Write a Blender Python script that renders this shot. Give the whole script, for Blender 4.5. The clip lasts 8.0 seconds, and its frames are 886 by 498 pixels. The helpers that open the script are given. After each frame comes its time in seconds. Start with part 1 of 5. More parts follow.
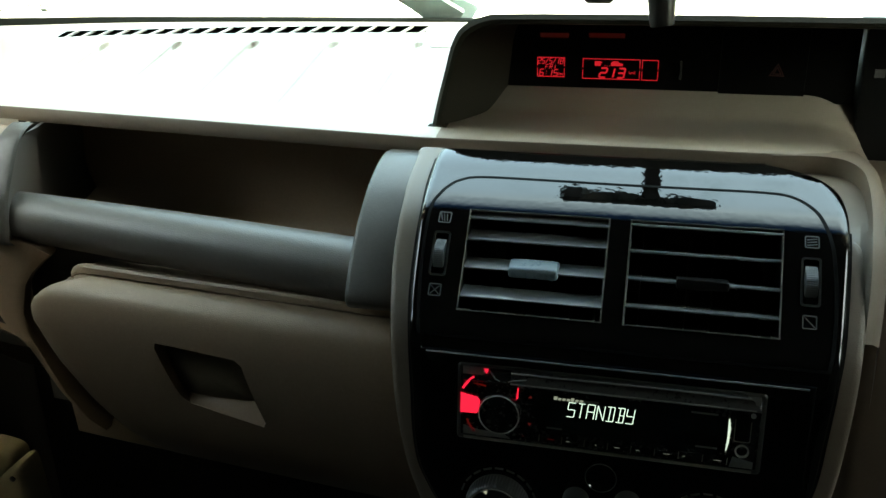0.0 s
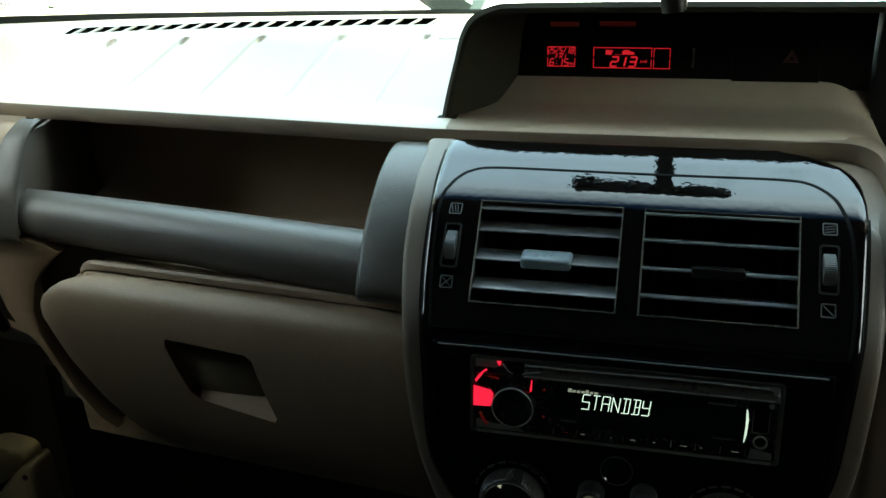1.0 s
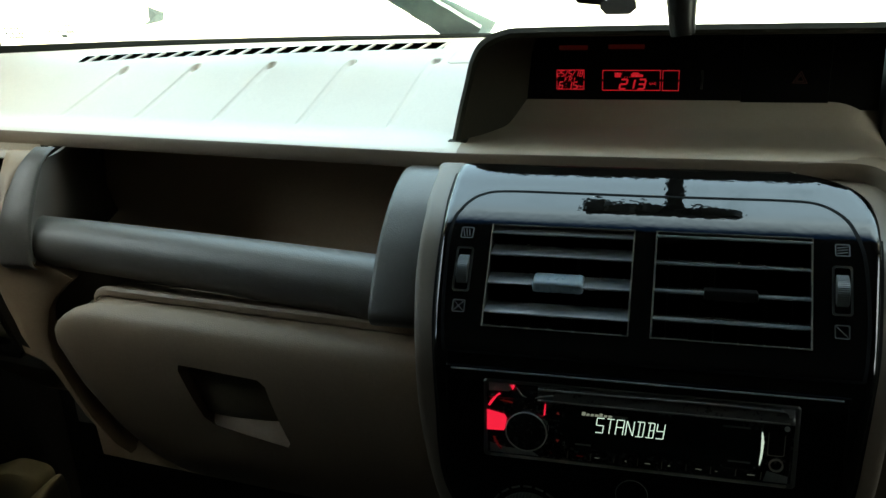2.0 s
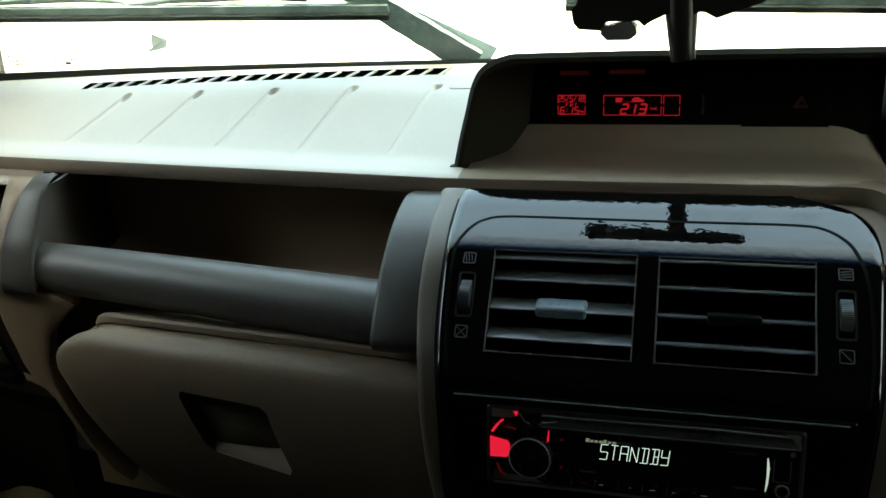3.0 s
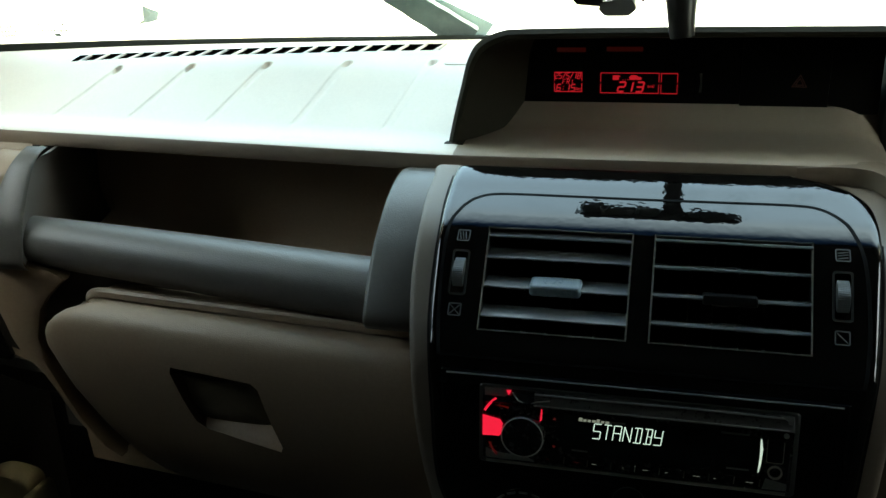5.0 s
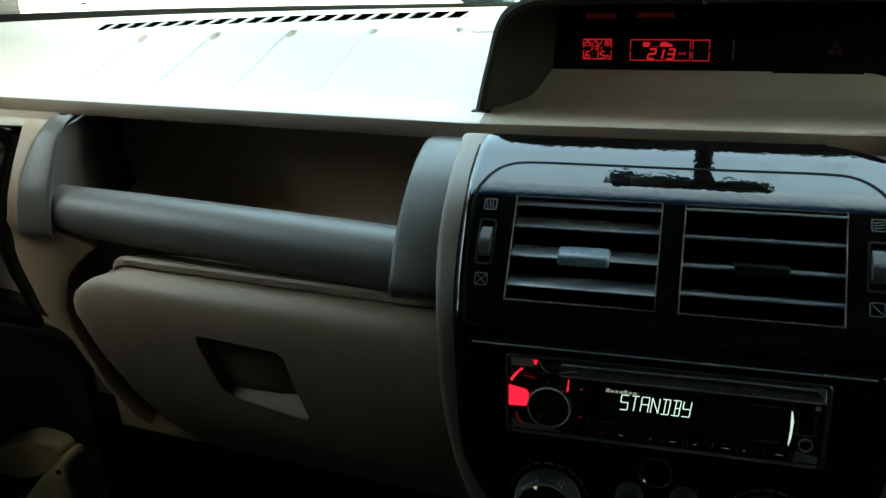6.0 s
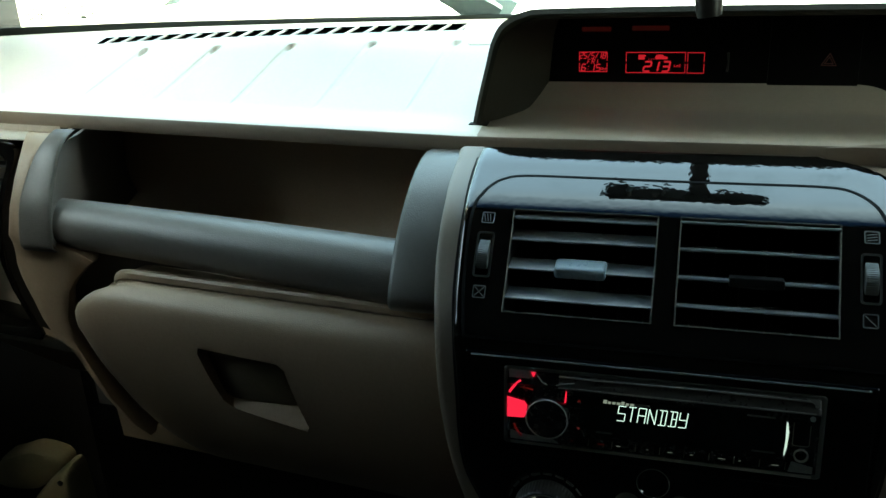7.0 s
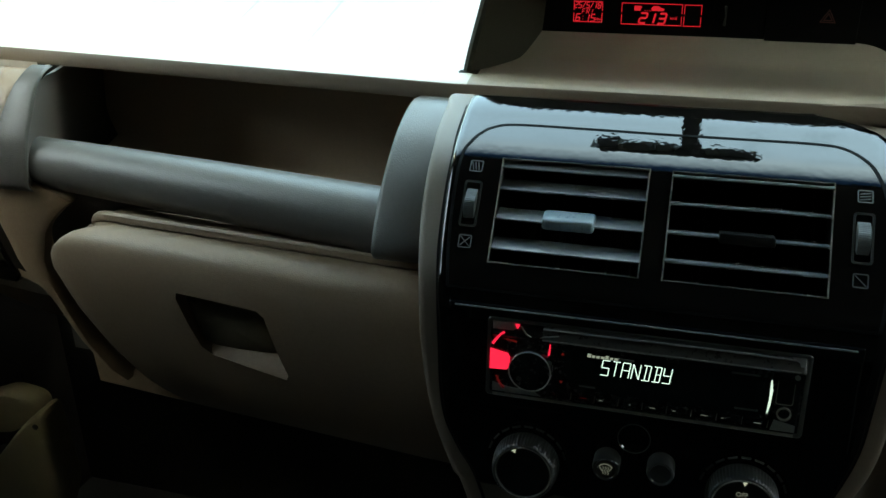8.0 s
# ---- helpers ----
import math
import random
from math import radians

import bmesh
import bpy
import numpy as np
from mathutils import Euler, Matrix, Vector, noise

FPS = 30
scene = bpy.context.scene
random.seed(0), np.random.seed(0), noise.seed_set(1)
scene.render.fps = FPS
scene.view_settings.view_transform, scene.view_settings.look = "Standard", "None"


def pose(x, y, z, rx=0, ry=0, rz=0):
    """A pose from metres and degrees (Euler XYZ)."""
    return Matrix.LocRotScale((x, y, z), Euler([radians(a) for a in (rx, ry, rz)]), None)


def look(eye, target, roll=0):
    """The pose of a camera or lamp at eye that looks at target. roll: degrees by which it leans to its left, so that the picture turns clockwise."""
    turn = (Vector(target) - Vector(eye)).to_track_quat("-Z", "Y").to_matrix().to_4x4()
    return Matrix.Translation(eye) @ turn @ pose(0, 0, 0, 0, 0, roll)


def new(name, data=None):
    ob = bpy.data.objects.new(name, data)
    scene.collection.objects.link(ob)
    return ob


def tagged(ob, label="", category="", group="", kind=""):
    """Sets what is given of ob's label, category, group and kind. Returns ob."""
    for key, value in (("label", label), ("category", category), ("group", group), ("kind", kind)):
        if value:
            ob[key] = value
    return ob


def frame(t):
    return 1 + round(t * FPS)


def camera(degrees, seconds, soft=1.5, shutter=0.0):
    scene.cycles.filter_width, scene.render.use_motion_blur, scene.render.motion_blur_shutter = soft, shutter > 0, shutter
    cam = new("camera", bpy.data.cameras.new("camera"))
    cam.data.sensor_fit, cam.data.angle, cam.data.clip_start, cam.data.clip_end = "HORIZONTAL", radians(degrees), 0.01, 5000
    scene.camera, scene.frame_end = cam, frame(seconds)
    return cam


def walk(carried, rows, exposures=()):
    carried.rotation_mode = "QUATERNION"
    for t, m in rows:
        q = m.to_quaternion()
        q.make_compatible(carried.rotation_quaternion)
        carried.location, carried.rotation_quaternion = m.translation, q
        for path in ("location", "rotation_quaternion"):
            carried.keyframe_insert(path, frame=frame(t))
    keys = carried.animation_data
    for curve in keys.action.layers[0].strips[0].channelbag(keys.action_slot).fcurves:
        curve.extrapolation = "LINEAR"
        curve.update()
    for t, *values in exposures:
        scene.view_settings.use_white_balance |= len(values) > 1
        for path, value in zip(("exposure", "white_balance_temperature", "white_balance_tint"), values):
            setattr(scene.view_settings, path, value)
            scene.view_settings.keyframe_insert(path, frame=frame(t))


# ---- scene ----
# Dashboard of a parked car. Origin: middle of the radio's face; x to the driver's side, y to the bonnet, z up.
cam = camera(52.6, 8.0)


def view(x, y, z, yaw, pitch, roll):
    return pose(x, y, z, 90 + pitch, 0, yaw) @ pose(0, 0, 0, 0, 0, roll)


PATH = [
    (0, view(0.0263, -0.4994, 0.3102, 14.64, -21.51, -1.06)),
    (0.5, view(0.0268, -0.4983, 0.3067, 14.80, -21.42, -1.45)),
    (1, view(0.0241, -0.4944, 0.3036, 15.33, -21.63, -1.88)),
    (2.5, view(0.0228, -0.4959, 0.3086, 16.03, -19.44, -2.80)),
    (3, view(0.0226, -0.4944, 0.3081, 16.00, -18.84, -2.85)),
    (3.5, view(0.0236, -0.4954, 0.3084, 15.82, -18.74, -2.83)),
    (4, view(0.0236, -0.4924, 0.3046, 15.89, -18.67, -2.87)),
    (4.5, view(0.0246, -0.4944, 0.3067, 15.66, -18.75, -2.79)),
    (5, view(0.0202, -0.4894, 0.3046, 15.56, -20.17, -2.15)),
    (5.2, view(0.0153, -0.4851, 0.2994, 16.12, -21.26, -1.96)),
    (6.5, view(0.0192, -0.4874, 0.3036, 17.61, -21.83, -2.84)),
    (7, view(0.0197, -0.4892, 0.3075, 17.24, -21.50, -2.85)),
    (7.5, view(0.0205, -0.4895, 0.3065, 16.49, -21.44, -2.89)),
    (8, view(0.0155, -0.4816, 0.2966, 16.17, -24.15, -0.81)),
]
# seconds, stops, kelvin and tint of the white balance
EXPOSURES = [(0.0, 5.05, 8300, -13), (0.5, 4.86, 8000, -15), (1.0, 4.92, 8000, -15), (2.5, 4.4, 8000, -11), (3.0, 4.36, 8000, -11), (4.5, 4.44, 8000, -11), (5.2, 4.68, 7800, -13), (6.5, 4.9, 7450, -18), (7.5, 4.84, 7400, -19), (8.0, 5.15, 7800, -15)]
walk(cam, PATH, EXPOSURES)

# ---- daylight ----
world = bpy.data.worlds.new("world")
scene.world = world
world.use_nodes = True
wn, wl = world.node_tree.nodes, world.node_tree.links
sky = wn.new("ShaderNodeTexSky")
sky.sky_type = "NISHITA"
sky.sun_disc = False
sky.sun_elevation = radians(55)
sky.sun_rotation = radians(165)
sky.air_density, sky.dust_density = 1.0, 8.0
wl.new(sky.outputs[0], wn["Background"].inputs[0])
wn["Background"].inputs[1].default_value = 0.15
sun_data = bpy.data.lights.new("sun", "SUN")
sun_data.energy, sun_data.angle, sun_data.color = 1.5, radians(18), (1.0, 0.98, 0.95)
sun = new("sun", sun_data)
sun.matrix_world = look((0, 0, 0), (-0.148, 0.554, -0.819))


# ---- materials ----
def material(name, colour, rough=0.5, metal=0.0, vary=0.15, scale=60.0, bump=0.0, bump_scale=900.0, coat=0.0, spec=0.5, peel=0.0,
             grime=0.0, grime_colour=(0.3, 0.27, 0.22)):
    """Principled surface with colour variation at two scales, fine relief and a film of dust."""
    m = bpy.data.materials.new(name)
    m.use_nodes = True
    n, l = m.node_tree.nodes, m.node_tree.links
    p = n["Principled BSDF"]
    p.inputs["Metallic"].default_value = metal
    p.inputs["Coat Weight"].default_value = coat
    p.inputs["Coat Roughness"].default_value = 0.03
    p.inputs["Specular IOR Level"].default_value = spec
    co = n.new("ShaderNodeTexCoord")
    big = n.new("ShaderNodeTexNoise")
    big.inputs["Scale"].default_value, big.inputs["Detail"].default_value = scale / 8, 5
    fine = n.new("ShaderNodeTexNoise")
    fine.inputs["Scale"].default_value, fine.inputs["Detail"].default_value = scale * 6, 3
    for t in (big, fine):
        l.new(co.outputs["Object"], t.inputs["Vector"])
    mix = n.new("ShaderNodeMath")
    mix.operation = "MULTIPLY_ADD"
    mix.inputs[1].default_value = 0.5
    half = n.new("ShaderNodeMath")
    half.operation = "MULTIPLY"
    half.inputs[1].default_value = 0.5
    l.new(fine.outputs[0], half.inputs[0])
    l.new(big.outputs[0], mix.inputs[0])
    l.new(half.outputs[0], mix.inputs[2])
    ramp = n.new("ShaderNodeMapRange")
    ramp.inputs[1].default_value, ramp.inputs[2].default_value = 0.3, 0.7
    ramp.inputs[3].default_value, ramp.inputs[4].default_value = 1 - vary, 1 + vary
    l.new(mix.outputs[0], ramp.inputs[0])
    col = n.new("ShaderNodeMix")
    col.data_type, col.blend_type = "RGBA", "MULTIPLY"
    col.inputs[0].default_value = 1.0
    col.inputs[6].default_value = (*colour, 1)
    l.new(ramp.outputs[0], col.inputs[7])
    out = col.outputs[2]
    rough_value = n.new("ShaderNodeMath")
    rough_value.operation = "MULTIPLY"
    rough_value.inputs[1].default_value = rough
    l.new(ramp.outputs[0], rough_value.inputs[0])
    rough_out = rough_value.outputs[0]
    if grime:
        dust = n.new("ShaderNodeTexNoise")
        dust.inputs["Scale"].default_value, dust.inputs["Detail"].default_value = 45, 9
        dust.inputs["Roughness"].default_value = 0.75
        l.new(co.outputs["Object"], dust.inputs["Vector"])
        dr = n.new("ShaderNodeMapRange")
        dr.inputs[1].default_value, dr.inputs[2].default_value = 0.5, 0.78
        dr.inputs[3].default_value, dr.inputs[4].default_value = 0.0, grime
        l.new(dust.outputs[0], dr.inputs[0])
        film = n.new("ShaderNodeMix")
        film.data_type = "RGBA"
        film.inputs[7].default_value = (*grime_colour, 1)
        l.new(dr.outputs[0], film.inputs[0])
        l.new(out, film.inputs[6])
        out = film.outputs[2]
        add = n.new("ShaderNodeMath")
        add.operation = "ADD"
        l.new(rough_out, add.inputs[0])
        l.new(dr.outputs[0], add.inputs[1])
        rough_out = add.outputs[0]
    l.new(out, p.inputs["Base Color"])
    l.new(rough_out, p.inputs["Roughness"])
    if bump:
        grain = n.new("ShaderNodeTexVoronoi")
        grain.inputs["Scale"].default_value = bump_scale
        l.new(co.outputs["Object"], grain.inputs["Vector"])
        b = n.new("ShaderNodeBump")
        b.inputs["Strength"].default_value, b.inputs["Distance"].default_value = bump, 0.0006
        l.new(grain.outputs[0], b.inputs["Height"])
        l.new(b.outputs[0], p.inputs["Normal"])
    if peel:
        wave = n.new("ShaderNodeTexNoise")
        wave.inputs["Scale"].default_value, wave.inputs["Detail"].default_value, wave.inputs["Roughness"].default_value = 240, 1, 0.5
        l.new(co.outputs["Object"], wave.inputs["Vector"])
        b = n.new("ShaderNodeBump")
        b.inputs["Strength"].default_value, b.inputs["Distance"].default_value = 1.0, peel
        l.new(wave.outputs[0], b.inputs["Height"])
        l.new(b.outputs[0], p.inputs["Normal"])
    return m


def lit(name, colour, strength):
    m = bpy.data.materials.new(name)
    m.use_nodes = True
    p = m.node_tree.nodes["Principled BSDF"]
    p.inputs["Base Color"].default_value = (0.01, 0.01, 0.01, 1)
    p.inputs["Emission Color"].default_value = (*colour, 1)
    p.inputs["Emission Strength"].default_value = strength
    return m


def pane(name, tint, ior=1.22, dust=0.0, band=None):
    """Clear glass: straight through, with the gloss of its surface; band: the tint it darkens to along its top."""
    m = bpy.data.materials.new(name)
    m.use_nodes = True
    n, l = m.node_tree.nodes, m.node_tree.links
    n.remove(n["Principled BSDF"])
    t, g, mx, f = (n.new("ShaderNodeBsdf" + k) if k in ("Transparent", "Glossy") else n.new("ShaderNode" + k)
                   for k in ("Transparent", "Glossy", "MixShader", "Fresnel"))
    t.inputs[0].default_value = (*tint, 1)
    if dust:
        co, noise, ramp, mix = (n.new("ShaderNode" + k) for k in ("TexCoord", "TexNoise", "MapRange", "Mix"))
        noise.inputs["Scale"].default_value, noise.inputs["Detail"].default_value, noise.inputs["Roughness"].default_value = 11, 8, 0.7
        ramp.inputs[1].default_value, ramp.inputs[2].default_value, ramp.inputs[4].default_value = 0.54, 0.70, dust
        mix.data_type = "RGBA"
        mix.inputs[6].default_value, mix.inputs[7].default_value = (*tint, 1), (0.34, 0.42, 0.39, 1)
        l.new(co.outputs["Object"], noise.inputs["Vector"])
        l.new(noise.outputs[0], ramp.inputs[0])
        l.new(ramp.outputs[0], mix.inputs[0])
        l.new(mix.outputs[2], t.inputs[0])
    if band:
        xyz, ramp_b, mix_b = (n.new("ShaderNode" + k) for k in ("SeparateXYZ", "MapRange", "Mix"))
        ramp_b.inputs[1].default_value, ramp_b.inputs[2].default_value = 0.50, 0.64
        mix_b.data_type, mix_b.blend_type = "RGBA", "MULTIPLY"
        mix_b.inputs[7].default_value = (*band, 1)
        l.new(co.outputs["Object"], xyz.inputs[0])
        l.new(xyz.outputs[2], ramp_b.inputs[0])
        l.new(ramp_b.outputs[0], mix_b.inputs[0])
        l.new(mix.outputs[2], mix_b.inputs[6])
        l.new(mix_b.outputs[2], t.inputs[0])
    g.inputs["Roughness"].default_value = 0.02
    f.inputs[0].default_value = ior
    l.new(f.outputs[0], mx.inputs[0])
    l.new(t.outputs[0], mx.inputs[1])
    l.new(g.outputs[0], mx.inputs[2])
    l.new(mx.outputs[0], n["Material Output"].inputs[0])
    return m


BEIGE = material("beige_plastic", (0.42, 0.375, 0.315), 0.55, vary=0.06, bump=0.16, bump_scale=1300, grime=0.10, grime_colour=(0.5, 0.46, 0.4))
TAUPE = material("taupe_plastic", (0.250, 0.181, 0.120), 0.46, vary=0.10, bump=0.26, bump_scale=1200, grime=0.06)
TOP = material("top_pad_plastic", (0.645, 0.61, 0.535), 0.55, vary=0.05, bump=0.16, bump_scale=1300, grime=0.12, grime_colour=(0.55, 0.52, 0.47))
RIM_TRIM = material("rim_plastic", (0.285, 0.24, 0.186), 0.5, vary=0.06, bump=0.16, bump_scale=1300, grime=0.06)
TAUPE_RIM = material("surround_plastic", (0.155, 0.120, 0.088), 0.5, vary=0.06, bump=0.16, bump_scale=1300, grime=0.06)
SLATE = material("dark_grey_plastic", (0.096, 0.088, 0.078), 0.42, vary=0.08, bump=0.22, bump_scale=1100, grime=0.05)
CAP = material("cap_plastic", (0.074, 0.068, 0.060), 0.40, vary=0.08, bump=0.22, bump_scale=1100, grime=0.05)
COWL = material("cowl_plastic", (0.025, 0.023, 0.016), 0.6, vary=0.1, bump=0.35, bump_scale=1000, spec=0.1)
BLACK = material("black_plastic", (0.007, 0.007, 0.007), 0.45, vary=0.15, bump=0.2, spec=0.3)
GLOSS = material("piano_black", (0.0018, 0.0018, 0.0017), 0.04, vary=0.1, peel=0.00008, spec=0.38, grime=0.012, grime_colour=(0.16, 0.15, 0.13))
SEAM = material("seam_black", (0.002, 0.002, 0.002), 0.8, vary=0.1, spec=0.1)
SLAT = material("vent_slat", (0.15, 0.158, 0.158), 0.24, vary=0.06, grime=0.03, grime_colour=(0.2, 0.19, 0.17))
PADDLE = material("paddle_plastic", (0.15, 0.125, 0.085), 0.6, vary=0.08, bump=0.16, spec=0.15)
# paler than the parts' plastic: highlights on rounded edges put into the colour
HIGHLIGHT_RIM = material("worn_highlight_edge", (0.25, 0.235, 0.205), 0.4, vary=0.3, scale=300)
TAB = material("vent_tab", (0.25, 0.31, 0.345), 0.28, vary=0.04)
WHEEL = material("thumbwheel_grey", (0.085, 0.09, 0.088), 0.35, vary=0.15)
# grey of the faceplate's corners, and of highlights along the radio's edges
CORNER_GREY = material("grey_corner_and_highlight", (0.19, 0.19, 0.18), 0.4, vary=0.3, scale=200)
KNOB = material("knob_black", (0.030, 0.030, 0.028), 0.34, vary=0.15, spec=0.5)
VENT_EDGE = material("vent_edge", (0.16, 0.148, 0.122), 0.4, vary=0.5, scale=200)
TICK = material("faint_tick_print", (0.08, 0.08, 0.077), 0.6, vary=0.2)
PRINT = material("grey_print", (0.085, 0.085, 0.082), 0.6, vary=0.1)
CHROME = material("dull_chrome", (0.45, 0.45, 0.44), 0.3, metal=1.0, vary=0.1)
RADIO = material("radio_black", (0.008, 0.008, 0.0078), 0.26, vary=0.12, grime=0.04, grime_colour=(0.12, 0.11, 0.1))
SCREEN = material("screen_glass", (0.0035, 0.0035, 0.0035), 0.3, vary=0.05, spec=0.08)
WHITE_PAINT = material("white_paint", (0.8, 0.8, 0.79), 0.3, vary=0.04, scale=10, coat=0.4, grime=0.15, grime_colour=(0.45, 0.45, 0.4))
WIPER = material("wiper_paint", (0.12, 0.155, 0.15), 0.5, vary=0.35, scale=160, grime=0.7, grime_colour=(0.42, 0.50, 0.47))
ARM = material("wiper_arm_paint", (0.58, 0.71, 0.71), 0.5, vary=0.08, grime=0.1, grime_colour=(0.3, 0.33, 0.32))
RUBBER = material("rubber", (0.010, 0.013, 0.013), 0.75, vary=0.2, spec=0.08)
LINER = material("headliner", (0.013, 0.0098, 0.0070), 0.9, vary=0.08, bump=0.3, bump_scale=500)
CABIN = material("cabin_trim", (0.014, 0.0102, 0.0070), 0.8, vary=0.1, bump=0.3)
CARPET = material("carpet", (0.016, 0.015, 0.014), 0.95, vary=0.3, bump=0.6, bump_scale=300)
EARTH = material("earth", (0.26, 0.23, 0.19), 0.95, vary=0.3, scale=3, bump=0.4, bump_scale=40)
RED = lit("red_display", (1.0, 0.02, 0.05), 0.018)
RED_KEY = lit("red_key", (1.0, 0.015, 0.07), 0.038)
DIM_RED = lit("dim_red", (1.0, 0.03, 0.03), 0.0022)
WHITE_SEG = lit("white_segments", (0.72, 0.93, 0.98), 0.040)
POINTER = lit("lit_pointer", (0.9, 0.92, 0.88), 0.014)
POINTER_DIM = lit("lit_symbol", (0.8, 0.82, 0.76), 0.0045)
BACKLIT = lit("backlit_print", (0.75, 0.8, 0.78), 0.006)
# the tint along the top is added to darken the bezel's sky reflection
GLASS = pane("windscreen_glass", (0.9, 0.94, 0.93), dust=0.45, band=(0.07, 0.125, 0.21))
KICK = material("kick_plastic", (0.20, 0.17, 0.105), 0.6, vary=0.12, bump=0.16, bump_scale=1200, grime=0.06)
PHONE = material("holder_black", (0.01, 0.01, 0.01), 0.35, vary=0.15)
MARK = material("glass_print", (0.11, 0.15, 0.135), 0.6)


# ---- mesh tools ----
def part(name, bm, mat, parent=None, label="", smooth=True):
    """One mesh object out of a bmesh, under its thing."""
    me = bpy.data.meshes.new(name)
    bmesh.ops.recalc_face_normals(bm, faces=bm.faces)
    bm.to_mesh(me)
    bm.free()
    me.materials.append(mat)
    if smooth:
        me.polygons.foreach_set("use_smooth", [True] * len(me.polygons))
        me.set_sharp_from_angle(angle=radians(38))
    ob = new(name, me)
    ob.parent = parent
    if label:
        tagged(ob, label)
    return ob


def thing(name, label, category, group="", at=(0, 0, 0), kind=""):
    e = new(name)
    e.empty_display_size = 0.02
    e.location = at
    tagged(e, label, category, group, kind)
    return e


def bevel(bm, width, segments=2, angle=30):
    es = [e for e in bm.edges if len(e.link_faces) == 2 and e.calc_face_angle() > radians(angle)]
    bmesh.ops.bevel(bm, geom=es, offset=width, segments=segments, affect="EDGES", profile=0.6, clamp_overlap=True)
    return bm


def block(x0, x1, y0, y1, z0, z1, r=0.0, segments=2, bm=None):
    out = bm or bmesh.new()
    g = bmesh.ops.create_cube(out, size=1)["verts"]
    for v in g:
        v.co = Vector(((x0, x1)[v.co.x > 0], (y0, y1)[v.co.y > 0], (z0, z1)[v.co.z > 0]))
    if r and not bm:
        bevel(out, r, segments)
    return out


def grid(rows, close_u=False, bm=None):
    """Sheet through rows of points; all rows have the same length."""
    bm = bm or bmesh.new()
    vs = [[bm.verts.new(p) for p in r] for r in rows]
    for a, b in zip(vs, vs[1:]):
        k = len(a)
        for i in range(k if close_u else k - 1):
            j = (i + 1) % k
            bm.faces.new((a[i], a[j], b[j], b[i]))
    return bm


def capped(bm):
    es = [e for e in bm.edges if len(e.link_faces) == 1]
    if es:
        bmesh.ops.holes_fill(bm, edges=es, sides=0)
    return bm


def tube(points, radius, sides=10, squash=1.0):
    """Round bar along points; radius may be a list."""
    pts = [Vector(p) for p in points]
    rad = radius if isinstance(radius, (list, tuple)) else [radius] * len(pts)
    rows = []
    for i, p in enumerate(pts):
        d = (pts[min(i + 1, len(pts) - 1)] - pts[max(i - 1, 0)]).normalized()
        up = Vector((0, 0, 1)) if abs(d.z) < 0.9 else Vector((0, 1, 0))
        a = d.cross(up).normalized()
        b = a.cross(d).normalized()
        rows.append([p + (a * math.cos(t) + b * math.sin(t) * squash) * rad[i]
                     for t in (2 * math.pi * k / sides for k in range(sides))])
    return capped(grid(rows, True))


def turned(profile, m, sides=40, bm=None):
    """Lathe: (radius, height) pairs round the local z axis, set at the pose m."""
    rows = []
    for r, h in profile:
        rows.append([m @ Vector((r * math.cos(t), r * math.sin(t), h)) for t in (2 * math.pi * k / sides for k in range(sides))])
    return capped(grid(rows, True, bm))


def hoop(profile, m, sides=40):
    """Lathe of a closed profile: a ring with nothing across its middle."""
    rows = [[m @ Vector((r * math.cos(t), r * math.sin(t), h)) for t in (2 * math.pi * k / sides for k in range(sides))] for r, h in profile]
    return grid(rows + rows[:1], True)


def prism(outline, y0, y1, put=lambda x, z, y: Vector((x, y, z))):
    """Solid of a flat outline in x and z, between two depths."""
    bm = bmesh.new()
    a = [bm.verts.new(put(x, z, y0)) for x, z in outline]
    b = [bm.verts.new(put(x, z, y1)) for x, z in outline]
    bm.faces.new(a)
    bm.faces.new(b[::-1])
    for i in range(len(a)):
        j = (i + 1) % len(a)
        bm.faces.new((a[i], b[i], b[j], a[j]))
    return bm


def round_rect(x0, x1, z0, z1, r, n=5):
    out = []
    for cx, cz, a0 in ((x1 - r, z1 - r, 0), (x0 + r, z1 - r, 90), (x0 + r, z0 + r, 180), (x1 - r, z0 + r, 270)):
        out += [(cx + r * math.cos(radians(a0 + 90 * k / n)), cz + r * math.sin(radians(a0 + 90 * k / n))) for k in range(n + 1)]
    return out


def merged(*bms):
    out = bmesh.new()
    for b in bms:
        me = bpy.data.meshes.new("join")
        b.to_mesh(me)
        b.free()
        out.from_mesh(me)
        bpy.data.meshes.remove(me)
    return out


def cut(ob, cutter):
    """Takes the cutter's solid out of ob for good."""
    c = new("cutter", bpy.data.meshes.new("cutter"))
    bmesh.ops.recalc_face_normals(cutter, faces=cutter.faces)
    cutter.to_mesh(c.data)
    cutter.free()
    mod = ob.modifiers.new("cut", "BOOLEAN")
    mod.object, mod.operation, mod.solver = c, "DIFFERENCE", "EXACT"
    bpy.context.view_layer.update()
    me = bpy.data.meshes.new_from_object(ob.evaluated_get(bpy.context.evaluated_depsgraph_get()))
    ob.modifiers.remove(mod)
    old, ob.data = ob.data, me
    me.name = ob.name
    bpy.data.meshes.remove(old)
    bpy.data.objects.remove(c)
    ob.data.set_sharp_from_angle(angle=radians(38))
    return ob


